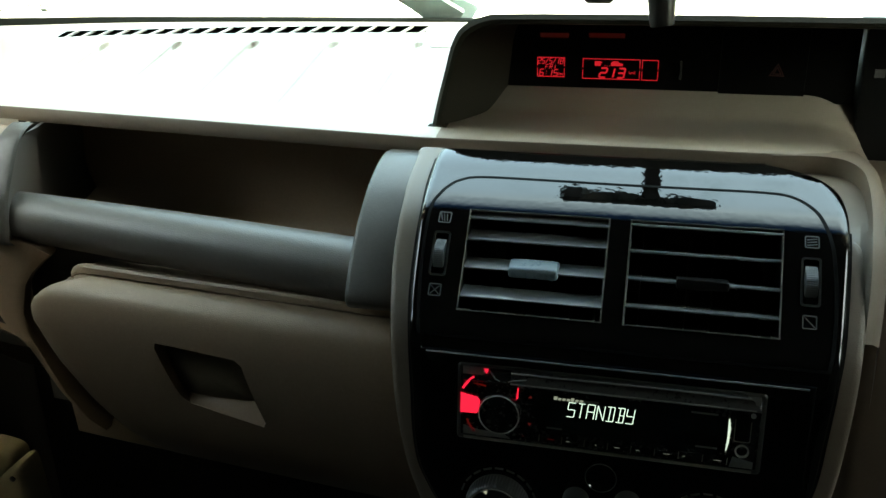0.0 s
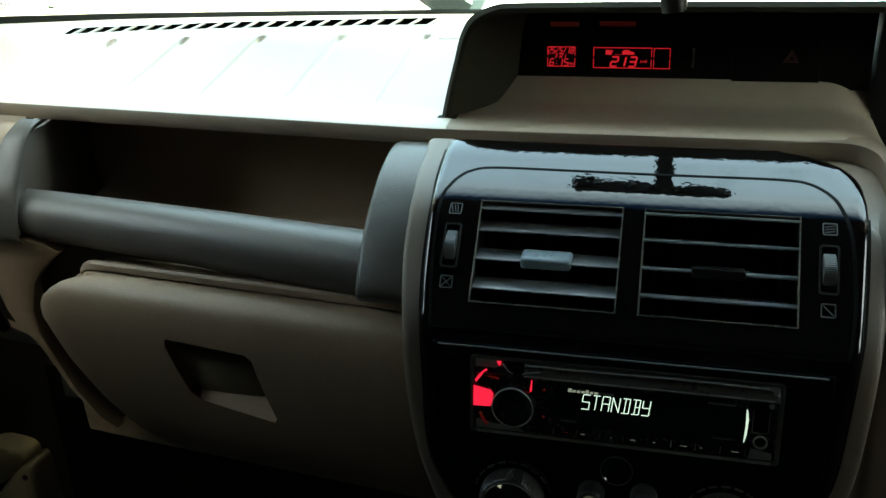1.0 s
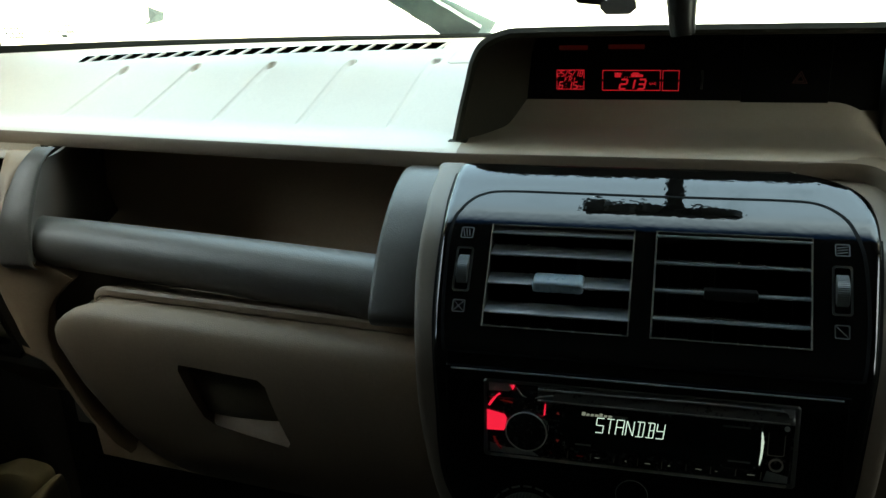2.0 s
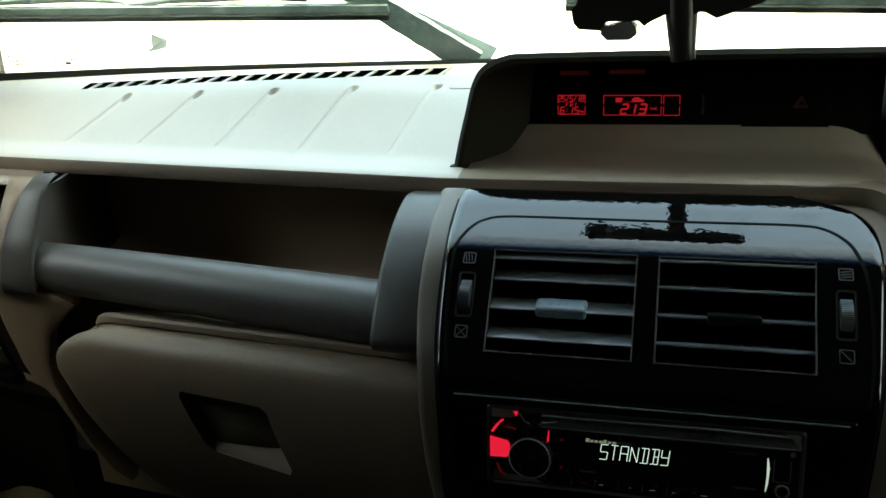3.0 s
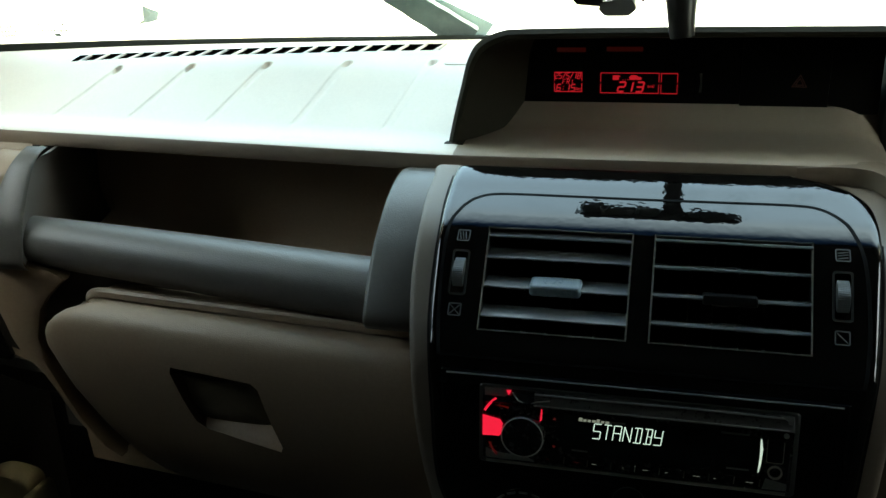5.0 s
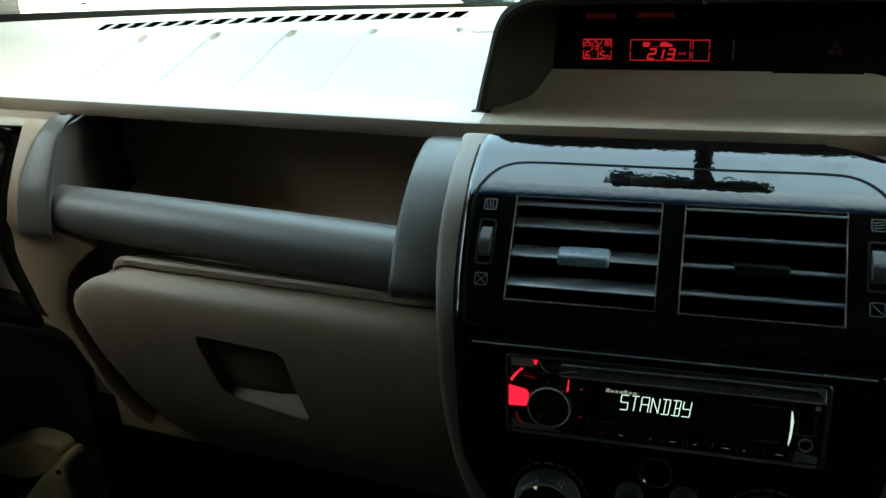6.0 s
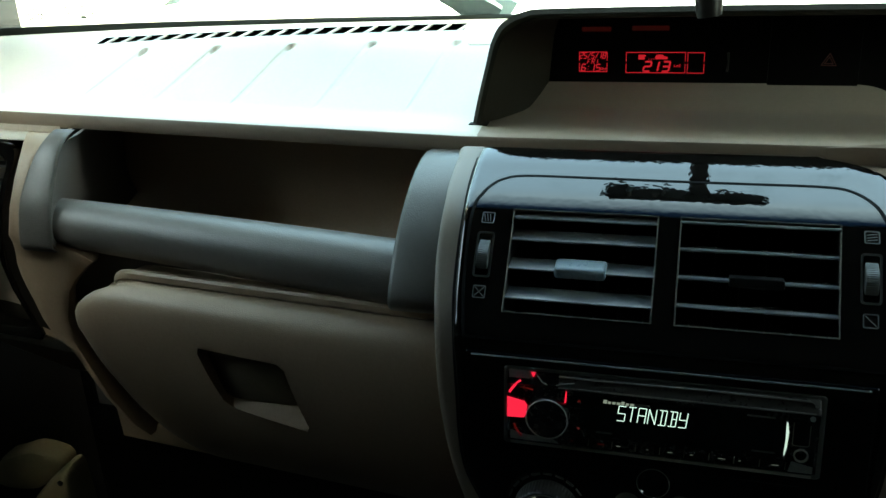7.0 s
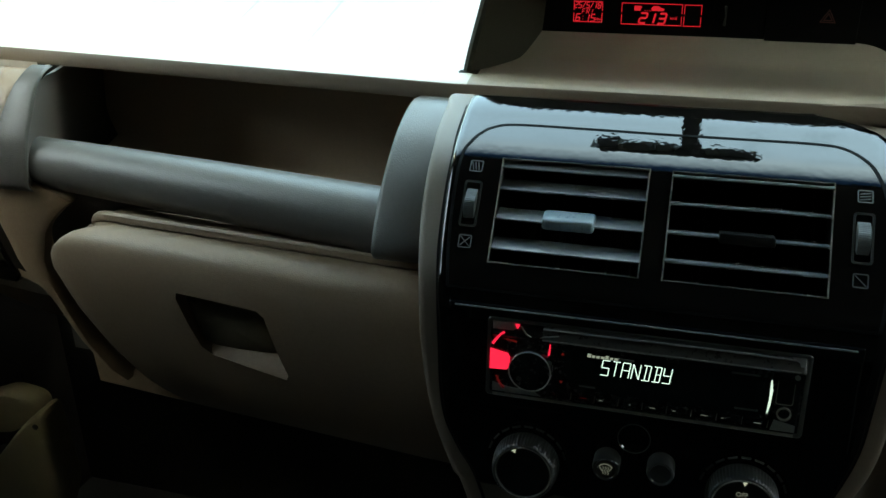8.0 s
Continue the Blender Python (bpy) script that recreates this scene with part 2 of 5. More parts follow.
def letters(text, size, m, depth=0.0002):
    """Mesh of a line of writing in the built-in font, at the pose m."""
    cu = bpy.data.curves.new("writing", "FONT")
    cu.body, cu.size, cu.extrude, cu.align_x = text, size, depth, "CENTER"
    ob = new("writing", cu)
    bpy.context.view_layer.update()
    me = bpy.data.meshes.new_from_object(ob.evaluated_get(bpy.context.evaluated_depsgraph_get()))
    bpy.data.objects.remove(ob)
    bm = bmesh.new()
    bm.from_mesh(me)
    bpy.data.meshes.remove(me)
    bm.transform(m)
    return bm


def smooth_line(pts, n=8):
    """Catmull-Rom through points."""
    p = [Vector(q) for q in pts]
    p = [2 * p[0] - p[1]] + p + [2 * p[-1] - p[-2]]
    out = []
    for i in range(1, len(p) - 2):
        for k in range(n):
            t = k / n
            out.append(0.5 * (2 * p[i] + (p[i + 1] - p[i - 1]) * t + (2 * p[i - 1] - 5 * p[i] + 4 * p[i + 1] - p[i + 2]) * t * t
                              + (3 * p[i] - 3 * p[i + 1] + p[i + 2] - p[i - 1]) * t ** 3))
    return out + [p[-2]]


# ---- the face of the centre console: a bent sheet, s along it from below, x across, h out of it ----
class Bent:
    """Sheet that is straight in x and bent along a (y, z) line."""

    def __init__(self, points):
        self.line = smooth_line(points, 10)
        self.s = [0.0]
        for a, b in zip(self.line, self.line[1:]):
            self.s.append(self.s[-1] + (b - a).length)
        self.y, self.z = [p.x for p in self.line], [p.y for p in self.line]

    def s_at(self, z):
        return float(np.interp(z, self.z, self.s))

    def at(self, x, s, h=0.0):
        y, z, e = float(np.interp(s, self.s, self.y)), float(np.interp(s, self.s, self.z)), 0.004
        ty = float(np.interp(s + e, self.s, self.y) - np.interp(s - e, self.s, self.y))
        tz = float(np.interp(s + e, self.s, self.z) - np.interp(s - e, self.s, self.z))
        k = math.hypot(ty, tz)
        return Vector((x, y - tz / k * h, z + ty / k * h))


FACE = Bent([(-0.032, -0.27), (-0.020, -0.17), (-0.012, -0.10), (0, 0), (0.005, 0.04), (0.0165, 0.0575), (0.038, 0.0841), (0.0530, 0.1026),
             (0.0585, 0.1075), (0.0640, 0.1115), (0.0705, 0.1148), (0.0790, 0.1184), (0.1000, 0.1250), (0.1140, 0.1293), (0.1280, 0.1324), (0.150, 0.1355)])
soft = [Vector((float(np.interp(q, FACE.s, FACE.y)), float(np.interp(q, FACE.s, FACE.z)))) for q in np.linspace(0, FACE.s[-1], 90)]
RIM = Bent([sum(soft[max(0, i - 4):i + 5], Vector((0, 0))) / len(soft[max(0, i - 4):i + 5]) for i in range(0, 90, 3)] + [soft[-1]])
s_at, face = FACE.s_at, FACE.at


def face_pose(x, s, h=0.0):
    """Local x across, y up the sheet, z out of it."""
    o, up = face(x, s, h), face(x, s + 0.003, h) - face(x, s - 0.003, h)
    up.normalize()
    ax = Vector((1, 0, 0))
    return Matrix.Translation(o) @ Matrix((ax, up, ax.cross(up))).transposed().to_4x4()


def face_sheet(s0, s1, left, right, h, edge=0.003, drop=0.006, step=0.003, holes=(), on=None):
    """Panel on the face, with rolled edges all round and rectangular holes (x0, x1, s0, s1). left, right: half widths by s."""
    on = on or face
    ss = set(np.linspace(s0, s1, max(3, int((s1 - s0) / step))))
    for hx0, hx1, a, b in holes:
        ss |= {a, b}
    ss = sorted(ss)
    roll = [(0.0, drop), (0.0, edge * 0.6), (0.12, edge * 0.3), (0.45, edge * 0.08), (1.0, 0.0)]
    bm = bmesh.new()
    table = []
    full = [(s0, q) for q in roll[:-1]] + [(s, None) for s in ss] + [(s1, q) for q in roll[:-1][::-1]]
    cuts = sorted({v for hx0, hx1, a, b in holes for v in (hx0, hx1)})
    for s, q in full:
        sin = s
        if q is not None:
            sin = s + (q[0] - 1) * edge * (1 if s == s0 else -1)
        hh = h - (q[1] if q else 0)
        a, b = left(s), right(s)
        mids = sorted([a + (b - a) * k / 24 for k in range(1, 24)] + [min(max(v, a), b) for v in cuts])
        xs = [(a - edge + edge * u, v) for u, v in roll] + [(x, 0) for x in mids] + [(b + edge - edge * u, v) for u, v in roll[::-1]]
        table.append((sin, [(x, max(hh - v, h - drop)) for x, v in xs]))
    vs = [[bm.verts.new(on(x, s, hv)) for x, hv in r] for s, r in table]
    for i in range(len(vs) - 1):
        sm = (table[i][0] + table[i + 1][0]) / 2
        for j in range(len(vs[0]) - 1):
            xm = (table[i][1][j][0] + table[i][1][j + 1][0]) / 2
            if any(hx0 < xm < hx1 and a < sm < b for hx0, hx1, a, b in holes):
                continue
            bm.faces.new((vs[i][j], vs[i][j + 1], vs[i + 1][j + 1], vs[i + 1][j]))
    return bm


def strip(line, width, h, tall=0.0008):
    """Flat cord laid on the face along (x, s) pairs."""
    rows = []
    for i, (x, s) in enumerate(line):
        x0, s0 = line[max(i - 1, 0)]
        x1, s1 = line[min(i + 1, len(line) - 1)]
        k = math.hypot(x1 - x0, s1 - s0) or 1
        nx, ns = -(s1 - s0) / k * width / 2, (x1 - x0) / k * width / 2
        rows.append([face(x - nx, s - ns, h), face(x - nx, s - ns, h + tall), face(x + nx, s + ns, h + tall), face(x + nx, s + ns, h)])
    return capped(grid(rows, True))


def plate(outline, x, s, h, thick):
    """Raised flat shape on the face: outline in local metres round (x, s)."""
    m = face_pose(x, s, h)
    return prism(outline, 0, thick, lambda a, b, c: m @ Vector((a, b, c)))


def lerp_table(pairs):
    pairs = smooth_line(pairs, 6)
    k, v = [p.x for p in pairs], [p.y for p in pairs]
    return lambda s: float(np.interp(s, k, v))


# ---- the shape of the dashboard's top ----
def lip_y(x):
    return 0.178 + 0.10 * max(0.0, -0.166 - x) + 0.012 * max(0.0, (x - 0.122) / 0.05) ** 2


def back_y(x):
    return 0.432 - 0.075 * x * x


TOP_LINE = smooth_line([(0.002, 0.1334), (0.012, 0.1350), (0.030, 0.1378), (0.045, 0.1430), (0.08, 0.1565), (0.13, 0.1755), (0.17, 0.1818), (0.2, 0.185), (0.27, 0.1885)], 12)


SHELF_LINE = smooth_line([(0.002, 0.1334), (0.012, 0.1342), (0.030, 0.1353), (0.050, 0.1366), (0.061, 0.1378), (0.067, 0.1402), (0.075, 0.1475), (0.084, 0.1570), (0.092, 0.1620), (0.13, 0.1755), (0.17, 0.1818), (0.27, 0.1885)], 12)


def top_z(x, y):
    """Height of the top; the shelf under the display has a flat front strip and a crease."""
    share = min(1.0, max(0.0, (x + 0.157) / 0.012))
    a, b = (float(np.interp(y - lip_y(x), [p.x for p in line], [p.y for p in line])) for line in (TOP_LINE, SHELF_LINE))
    return a + (b - a) * share


GROOVES = [(-0.5517 + 0.0851 * i, 0.333, -0.5749 + 0.0877 * i, 0.255 - 0.0075 * i) for i in range(5)]


def groove_depth(x, y):
    out = 0.0
    for gx, gy, bx, by in GROOVES:
        u = (y - by) / (gy - by)
        if -0.12 < u < 1.06:
            w = 0.0040 * (0.85 + 0.3 * min(max(u, 0), 1))
            d = (x - (bx + (gx - bx) * u)) / w
            if -1.3 < d < 1.6:
                side = 1 / (1 + math.exp(min(40, -(d + 1) * 24))) * min(1.0, max(0.0, (1.5 - d) / 1.1))
                ends = min(1, max(0, (u + 0.05) / 0.05)) * min(1, max(0, (1.05 - u) / 0.05))
                out = max(out, (0.0010 + 0.0003 * max(0, u) ** 3) * side * ends)
        pit = ((x - gx + 0.0005) / 0.0046) ** 2 + ((y - gy + 0.002) / 0.0075) ** 2
        if pit < 1:
            out = max(out, 0.006 * (1 - pit) ** 0.6)
    return out


# ---- setting: ground, car shell ----
def structure(name, bm, mat, label="", smooth=False):
    return tagged(part(name, bm, mat, None, label, smooth), kind="structure")


GROUND_Z = -1.15
structure("ground", grid([[(-400 + 40 * i, -400 + 40 * j, GROUND_Z) for i in range(21)] for j in range(21)]), EARTH, "pale dry earth around the car")
structure("floor", block(-0.82, 0.82, -1.9, 0.5, -0.62, -0.58), CARPET, "black carpeted footwell floor")
structure("wall_front", block(-0.82, 0.82, 0.44, 0.47, -0.58, 0.14), CARPET, "dark firewall behind the dashboard")
# cabin shell out of view, near black to keep bounce and reflections dark
structure("ceiling", block(-0.85, 0.85, -1.93, 0.066, 0.79, 0.83), LINER, "headliner out of direct view, coloured near black for its shade")
structure("wall_rear", block(-0.82, 0.82, -1.93, -1.9, -0.58, 0.79), LINER, "unseen plain wall added to close the cabin's rear")
# added sides close the cabin; their openings are sized for the light let in
for sx, nm, w0, w1 in ((-1, "wall_left", -0.18, 0.12), (1, "wall_right", -0.18, 0.12)):
    o = structure(nm, merged(block(sx * 0.82, sx * 0.85, -1.93, 0.47, -0.6, 0.16), block(sx * 0.82, sx * 0.85, -1.93, w0, 0.16, 0.789), block(sx * 0.82, sx * 0.85, w1, 0.47, 0.16, 0.789),
                             block(sx * 0.82, sx * 0.85, w0, w1, 0.52, 0.789), block(sx * 0.82, sx * 0.85, w0, w1, 0.16, 0.28)), CABIN, "unseen dark cabin side added with a small window opening")

# windscreen: a leaning, slightly bowed sheet of glass
SCREEN_LEAN = 0.62


def screen_point(x, u, off=0.0):
    """u metres up the glass from its foot."""
    k = math.hypot(1, SCREEN_LEAN)
    return Vector((x, back_y(x) + 0.012 - SCREEN_LEAN / k * u + off / k, 0.176 + u / k + off * SCREEN_LEAN / k))


xs = [-0.88 + 0.04 * i for i in range(45)]
bm = bmesh.new()
for off in (0, 0.005):
    grid([[screen_point(x, u, off) for x in xs] for u in (-0.02, 0.1, 0.25, 0.4, 0.55, 0.66, 0.735)], bm=bm)
screen = structure("window_1", bm, GLASS, "clear dusty windscreen glass, with a blue tint added along its unseen top", True)
screen.visible_shadow = False
rows = []
for x in xs:
    up = float(np.interp(x, [-0.8, -0.5, -0.2], [0.0085, 0.0050, 0.0036]))
    p = Vector((x, back_y(x) + 0.005, top_z(x, back_y(x))))
    rows.append([p + Vector((0, -0.006, -0.003)), p + Vector((0, -0.005, up * 0.6)), p + Vector((0, -0.003, up)), p + Vector((0, 0.003, up)), p + Vector((0, 0.006, -0.02)), p + Vector((0, -0.006, -0.02))])
tagged(part("window_seal", grid(rows, True), RUBBER, screen), "black rubber seal")
for sx, nm in ((-1, "pillar_left"), (1, "pillar_right")):
    a, b = screen_point(sx * 0.86, -0.03), screen_point(sx * 0.86, 0.74)
    structure(nm, tube([a + Vector((0, -0.02, 0)), b + Vector((0, -0.02, 0))], 0.045, 10), TAUPE, "taupe windscreen pillar", True)

# bonnet outside
rows = []
for y in [0.46, 0.5, 0.56, 0.7, 0.9, 1.2, 1.5, 1.62, 1.66, 1.66]:
    z = 0.150 - 0.045 * (y - 0.5) - (0.03 if y > 1.63 else 0)
    z = z if y < 1.66 or not rows or rows[-1][0].y < 1.66 else z - 0.3
    rows.append([Vector((x, y, z - 0.05 * abs(x / 0.75) ** 4)) for x in xs])
bonnet = tagged(part("bonnet", grid(rows), WHITE_PAINT, None), "white painted bonnet outside the windscreen", "bonnet")

# ---- dashboard ----
dash = thing("dashboard", "beige moulded car dashboard with grained plastic surfaces", "dashboard")
LEFT_END, RIGHT_END = -0.80, 0.174
ny = 90
xs = [LEFT_END + 0.19 * i / 60 for i in range(60)] + [-0.61 + 0.42 * i / 500 for i in range(501)] + [-0.19 + (RIGHT_END + 0.19) * i / 90 for i in range(1, 91)] + [RIGHT_END + 0.0008]
nx = len(xs) - 1


def slot_near(x):
    return back_y(x) - np.interp(x, [-0.63, -0.21], [0.051, 0.055])


def slot_far(x):
    return back_y(x) - np.interp(x, [-0.63, -0.21], [0.033, 0.022])


SPLIT_X = next(x for x in xs if x > -0.157)
NOSE = [(0.03, 0.1170), (0.0, 0.1170), (-0.0045, 0.1178), (-0.0058, 0.1195), (-0.0061, 0.1240), (-0.0058, 0.1288), (-0.0048, 0.1311), (-0.0024, 0.1326)]
bm = bmesh.new()
table = []
for x in xs:
    y0, a, b, y1 = lip_y(x) + 0.003, slot_near(x), slot_far(x), back_y(x) + 0.004
    ys = [y0 + (lip_y(x) + 0.014 - y0) * k / 12 for k in range(12)]
    ys += [lip_y(x) + 0.014 + (a - lip_y(x) - 0.014) * k / (ny - 20) for k in range(ny - 19)] + [a + (b - a) * k / 3 for k in (1, 2, 3)] + [b + (y1 - b) * k / 5 for k in range(1, 6)]
    u = min(1.0, max(0.0, (x - 0.134) / 0.040))
    side = 0.021 * (1 - math.sqrt(1 - 0.97 * u * u)) if x <= RIGHT_END else 0.09
    col = [Vector((x, y, top_z(x, y) - groove_depth(x, y) - side)) for y in ys]
    nose = [Vector((x, lip_y(x) + c, z - side)) for c, z in NOSE]
    table.append(nose + col)
vs = [[bm.verts.new(p) for p in c] for c in table]
SLOT_ROW = len(NOSE) + 12 + ny - 19 - 1
for i in range(nx):
    for j in range(len(vs[0]) - 1):
        if SLOT_ROW <= j < SLOT_ROW + 3 and -0.625 < xs[i] and xs[i + 1] < -0.216:
            continue
        if xs[i] < SPLIT_X and j >= len(NOSE) - 2:
            bm.faces.new((vs[i][j], vs[i + 1][j], vs[i + 1][j + 1], vs[i][j + 1]))
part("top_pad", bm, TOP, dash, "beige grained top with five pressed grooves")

# lip and display shelf take darker plastics than the pad, putting in their shade
part("lip", grid([c[:len(NOSE) - 1] for x, c in zip(xs, table)]), TAUPE_RIM, dash, "taupe front lip of the dashboard, its shade put into the colour")
part("display_shelf", grid([c[len(NOSE) - 2:] for x, c in zip(xs, table) if x >= SPLIT_X - 0.0001]), RIM_TRIM, dash, "taupe shelf, coloured darker for the shade under the display cowl")
# defroster slot: a dark trough with slanted bars
rows = []
for k in range(60):
    x = -0.632 + 0.424 * k / 59
    a, b = slot_near(x) - 0.003, slot_far(x) + 0.003
    za, zb = top_z(x, a) - 0.0012, top_z(x, b) - 0.0012
    rows.append([Vector((x, a, za)), Vector((x, a, za - 0.03)), Vector((x, b, zb - 0.03)), Vector((x, b, zb))])
part("defroster_slot", grid(rows), SEAM, dash, "black defroster slot")
N_BARS = 21
for k in range(N_BARS):
    x = -0.612 + 0.392 * k / (N_BARS - 1)
    w, lean = 0.0013, 0.003
    a, b = slot_near(x) - 0.002, slot_far(x) + 0.002
    bm = bmesh.new()
    pts = []
    for yy, dx in ((a, -lean * 0.5), (b, lean * 0.5)):
        zz = top_z(x, yy)
        pts.append([Vector((x + dx - w, yy, zz - 0.0016)), Vector((x + dx - w * 0.8, yy, zz + 0.0003)), Vector((x + dx + w * 0.8, yy, zz + 0.0003)), Vector((x + dx + w, yy, zz - 0.0016))])
    part("slat", capped(grid(pts, True, bm)), TOP, dash)


def shear(c, x):
    """Depth on the passenger's side, which swings away from the console."""
    return c + 0.10 * max(0.0, -0.166 - x)


# open shelf behind the grab handle
def swept(profile, x0, x1, n=30):
    return grid([[Vector((x, shear(c, x), z)) for c, z in profile] for x in (x0 + (x1 - x0) * k / n for k in range(n + 1))])


part("shelf", swept([(0.20, 0.1165), (0.295, 0.112), (0.305, 0.10), (0.305, 0.0), (0.297, -0.020), (0.28, -0.035), (0.170, -0.050), (0.160, -0.055), (0.155, -0.09)], -0.62, -0.150), TAUPE, dash, "open taupe shelf")
FRONT = [(0.13, -0.012), (0.100, 0.0080), (0.0891, 0.0205), (0.0800, 0.0250), (0.0765, 0.0262), (0.0738, 0.0262), (0.0720, 0.0245), (0.0714, 0.0198), (0.0749, 0.0174), (0.0966, 0.0170)]
rows = []
for k in range(49):
    x = -0.492 + 0.352 * k / 48
    sink = 1.6 * min(1.0, max(0.0, (-0.440 - x) / 0.045)) ** 2
    rows.append([Vector((x, shear(c, x) + 0.020 * sink, z - 0.020 * sink)) for c, z in FRONT])
part("shelf_front", grid(rows), TAUPE, dash, "rolled front edge of the shelf")


def cap_solid(x0, x1, line, deep=0.012, r=0.004, in_left=0.0, in_right=0.0):
    """End cap of the grab handle: a bent band with rounded edges, narrowing towards its top."""
    rows_c = []
    for p in smooth_line(line, 8):
        u = min(1.0, max(0.0, (p.y - 0.06) / 0.062))
        a, b = x0 + in_left * u * u, x1 - in_right * u
        rows_c.append([Vector((x, p.x + d, p.y - 0.3 * d)) for x, d in ((a, deep), (a, r), (a + 0.12 * r, 0.55 * r), (a + 0.4 * r, 0.2 * r), (a + r, 0.0), ((a + b) / 2, -0.0004),
                                                                        (b - r, 0.0), (b - 0.4 * r, 0.2 * r), (b - 0.12 * r, 0.55 * r), (b, r), (b - 0.0004, min(deep, 0.0035) if in_right else deep))])
    return grid(rows_c)


handle = thing("grab_handle", "dark grey grained passenger grab handle across the dashboard shelf", "grab handle")
part("end_cap", cap_solid(-0.192, -0.150, [(0.1750, 0.1200), (0.1553, 0.1215), (0.137, 0.1180), (0.1156, 0.1095), (0.0971, 0.0979), (0.0784, 0.0826), (0.0617, 0.0629), (0.0502, 0.0437), (0.0535, 0.0345), (0.062, 0.032), (0.10, 0.030)], 0.05), CAP, handle)
part("end_cap", cap_solid(-0.5645, -0.5310, [(0.178, 0.1262), (0.170, 0.1240), (0.163, 0.1205), (0.153, 0.1115), (0.1392, 0.0905), (0.1269, 0.0683), (0.1186, 0.0396), (0.121, 0.030), (0.130, 0.026), (0.15, 0.026)], 0.014, 0.0022, 0.0120, 0.0010), CAP, handle)
rows = []
for d in (0.0, 0.03, 0.07, 0.12, 0.22, 0.32):
    rows.append([Vector((-0.5316 - 0.35 * d - 0.005 * min(1.0, max(0.0, (z - 0.06) / 0.06)), c + 0.0022 + d, z)) for c, z in
                 ((0.186, 0.1185), (0.172, 0.1180), (0.160, 0.1130), (0.153, 0.1050), (0.1392, 0.0850), (0.1269, 0.0640), (0.1186, 0.0396), (0.126, 0.025), (0.145, 0.008))])
part("shelf_end", grid(rows), CAP, dash, "dark olive inner end of the shelf")
bar = []
for k in range(13):
    t = k / 12
    bar.append((-0.548 + 0.360 * t, 0.1525 - 0.0610 * t, 0.0458 - 0.0002 * t + 0.001 * math.sin(math.pi * t)))
part("grip", tube(bar, [0.0222 + 0.0033 * k / 12 for k in range(13)], 28), SLATE, handle, "thick dark grey leather-grained grip")

# glove box
DOOR = [(0.0880, 0.0160), (0.0677, 0.0180), (0.0584, 0.0157), (0.0509, 0.0092), (0.0467, -0.0029), (0.0453, -0.0206), (0.0472, -0.0485), (0.0528, -0.0765), (0.0621, -0.1091), (0.0770, -0.1416), (0.1021, -0.1696), (0.1440, -0.1882)]
glove = thing("glove_box", "closed taupe glove box with a recessed pull latch", "glove box")


def door_left(z):
    return float(np.interp(z, [-0.2115, -0.1556, -0.1072, -0.0597, -0.0206, -0.004, 0.0050, 0.0110, 0.0150, 0.0172, 0.0182], [-0.3940, -0.4270, -0.4570, -0.4820, -0.4985, -0.4995, -0.4970, -0.4920, -0.4850, -0.4760, -0.4660]))


prof = smooth_line(DOOR, 5)
rows = []
for q in prof:
    x0, x1 = door_left(q.y), -0.1287
    r = []
    for k in range(41):
        x = x0 + (x1 - x0) * (k / 40) ** 1.5
        e = max(0.0, 1 - (x - x0) / 0.034)
        r.append(Vector((x, shear(q.x, x) + 0.016 * e ** 3, q.y - 0.016 * e ** 2.2 * max(0.0, min(1.0, (q.y + 0.03) / 0.04)))))
    rows.append(r)
bm = grid(rows)
back = bmesh.ops.extrude_face_region(bm, geom=bm.faces[:])
bmesh.ops.translate(bm, verts=[v for v in back["geom"] if isinstance(v, bmesh.types.BMVert)], vec=(0, 0.03, -0.004))
door = part("door", bm, TAUPE, glove, "taupe grained door with a rounded top edge")
LATCH = [(-0.3620, -0.0205), (-0.2895, -0.0235), (-0.2835, -0.0285), (-0.2712, -0.0830), (-0.2740, -0.0858), (-0.3400, -0.0765), (-0.3485, -0.0695), (-0.3636, -0.0260)]
cut(door, prism(LATCH, 0.0403, 0.0980))
# paddle: a shallow dome whose lower corner is rounded off
rim_p = [(-0.3640, -0.0300), (-0.2965, -0.0325), (-0.2925, -0.0360), (-0.2835, -0.0690), (-0.2870, -0.0720), (-0.3180, -0.0735), (-0.3390, -0.0725), (-0.3500, -0.0680), (-0.3570, -0.0590)]
cxp, czp = -0.3215, -0.0510
rows = [[Vector((cxp + (x - cxp) * k, y, czp + (z - czp) * k)) for x, z in rim_p] for k, y in ((1.0, 0.0900), (1.0, 0.0790), (0.97, 0.0775), (0.8, 0.0755), (0.5, 0.0738), (0.05, 0.0730))]
latch = part("latch", capped(grid(rows, True)), PADDLE, glove, "dark recessed latch paddle")
part("latch_well", prism([(-0.3760, -0.0150), (-0.2600, -0.0150), (-0.2600, -0.0970), (-0.3760, -0.0970)], 0.0985, 0.1010), BLACK, glove, "dark back of the latch recess", False)
rows = []
for k in range(13):
    t = k / 12
    x = -0.3412 + 0.0690 * t
    zb = -0.0762 - 0.0090 * t
    rows.append([Vector((x + dx, shear(c, x), zb + dz)) for dx, c, dz in ((0.0000, 0.0535, -0.0011), (-0.0004, 0.0543, 0.0004), (-0.0016, 0.0580, 0.0048), (-0.0030, 0.0640, 0.0100), (-0.0042, 0.0720, 0.0140), (-0.0046, 0.0800, 0.0150))])
part("latch_lip", grid(rows), TAUPE, glove, "sloping taupe lower lip of the recess")

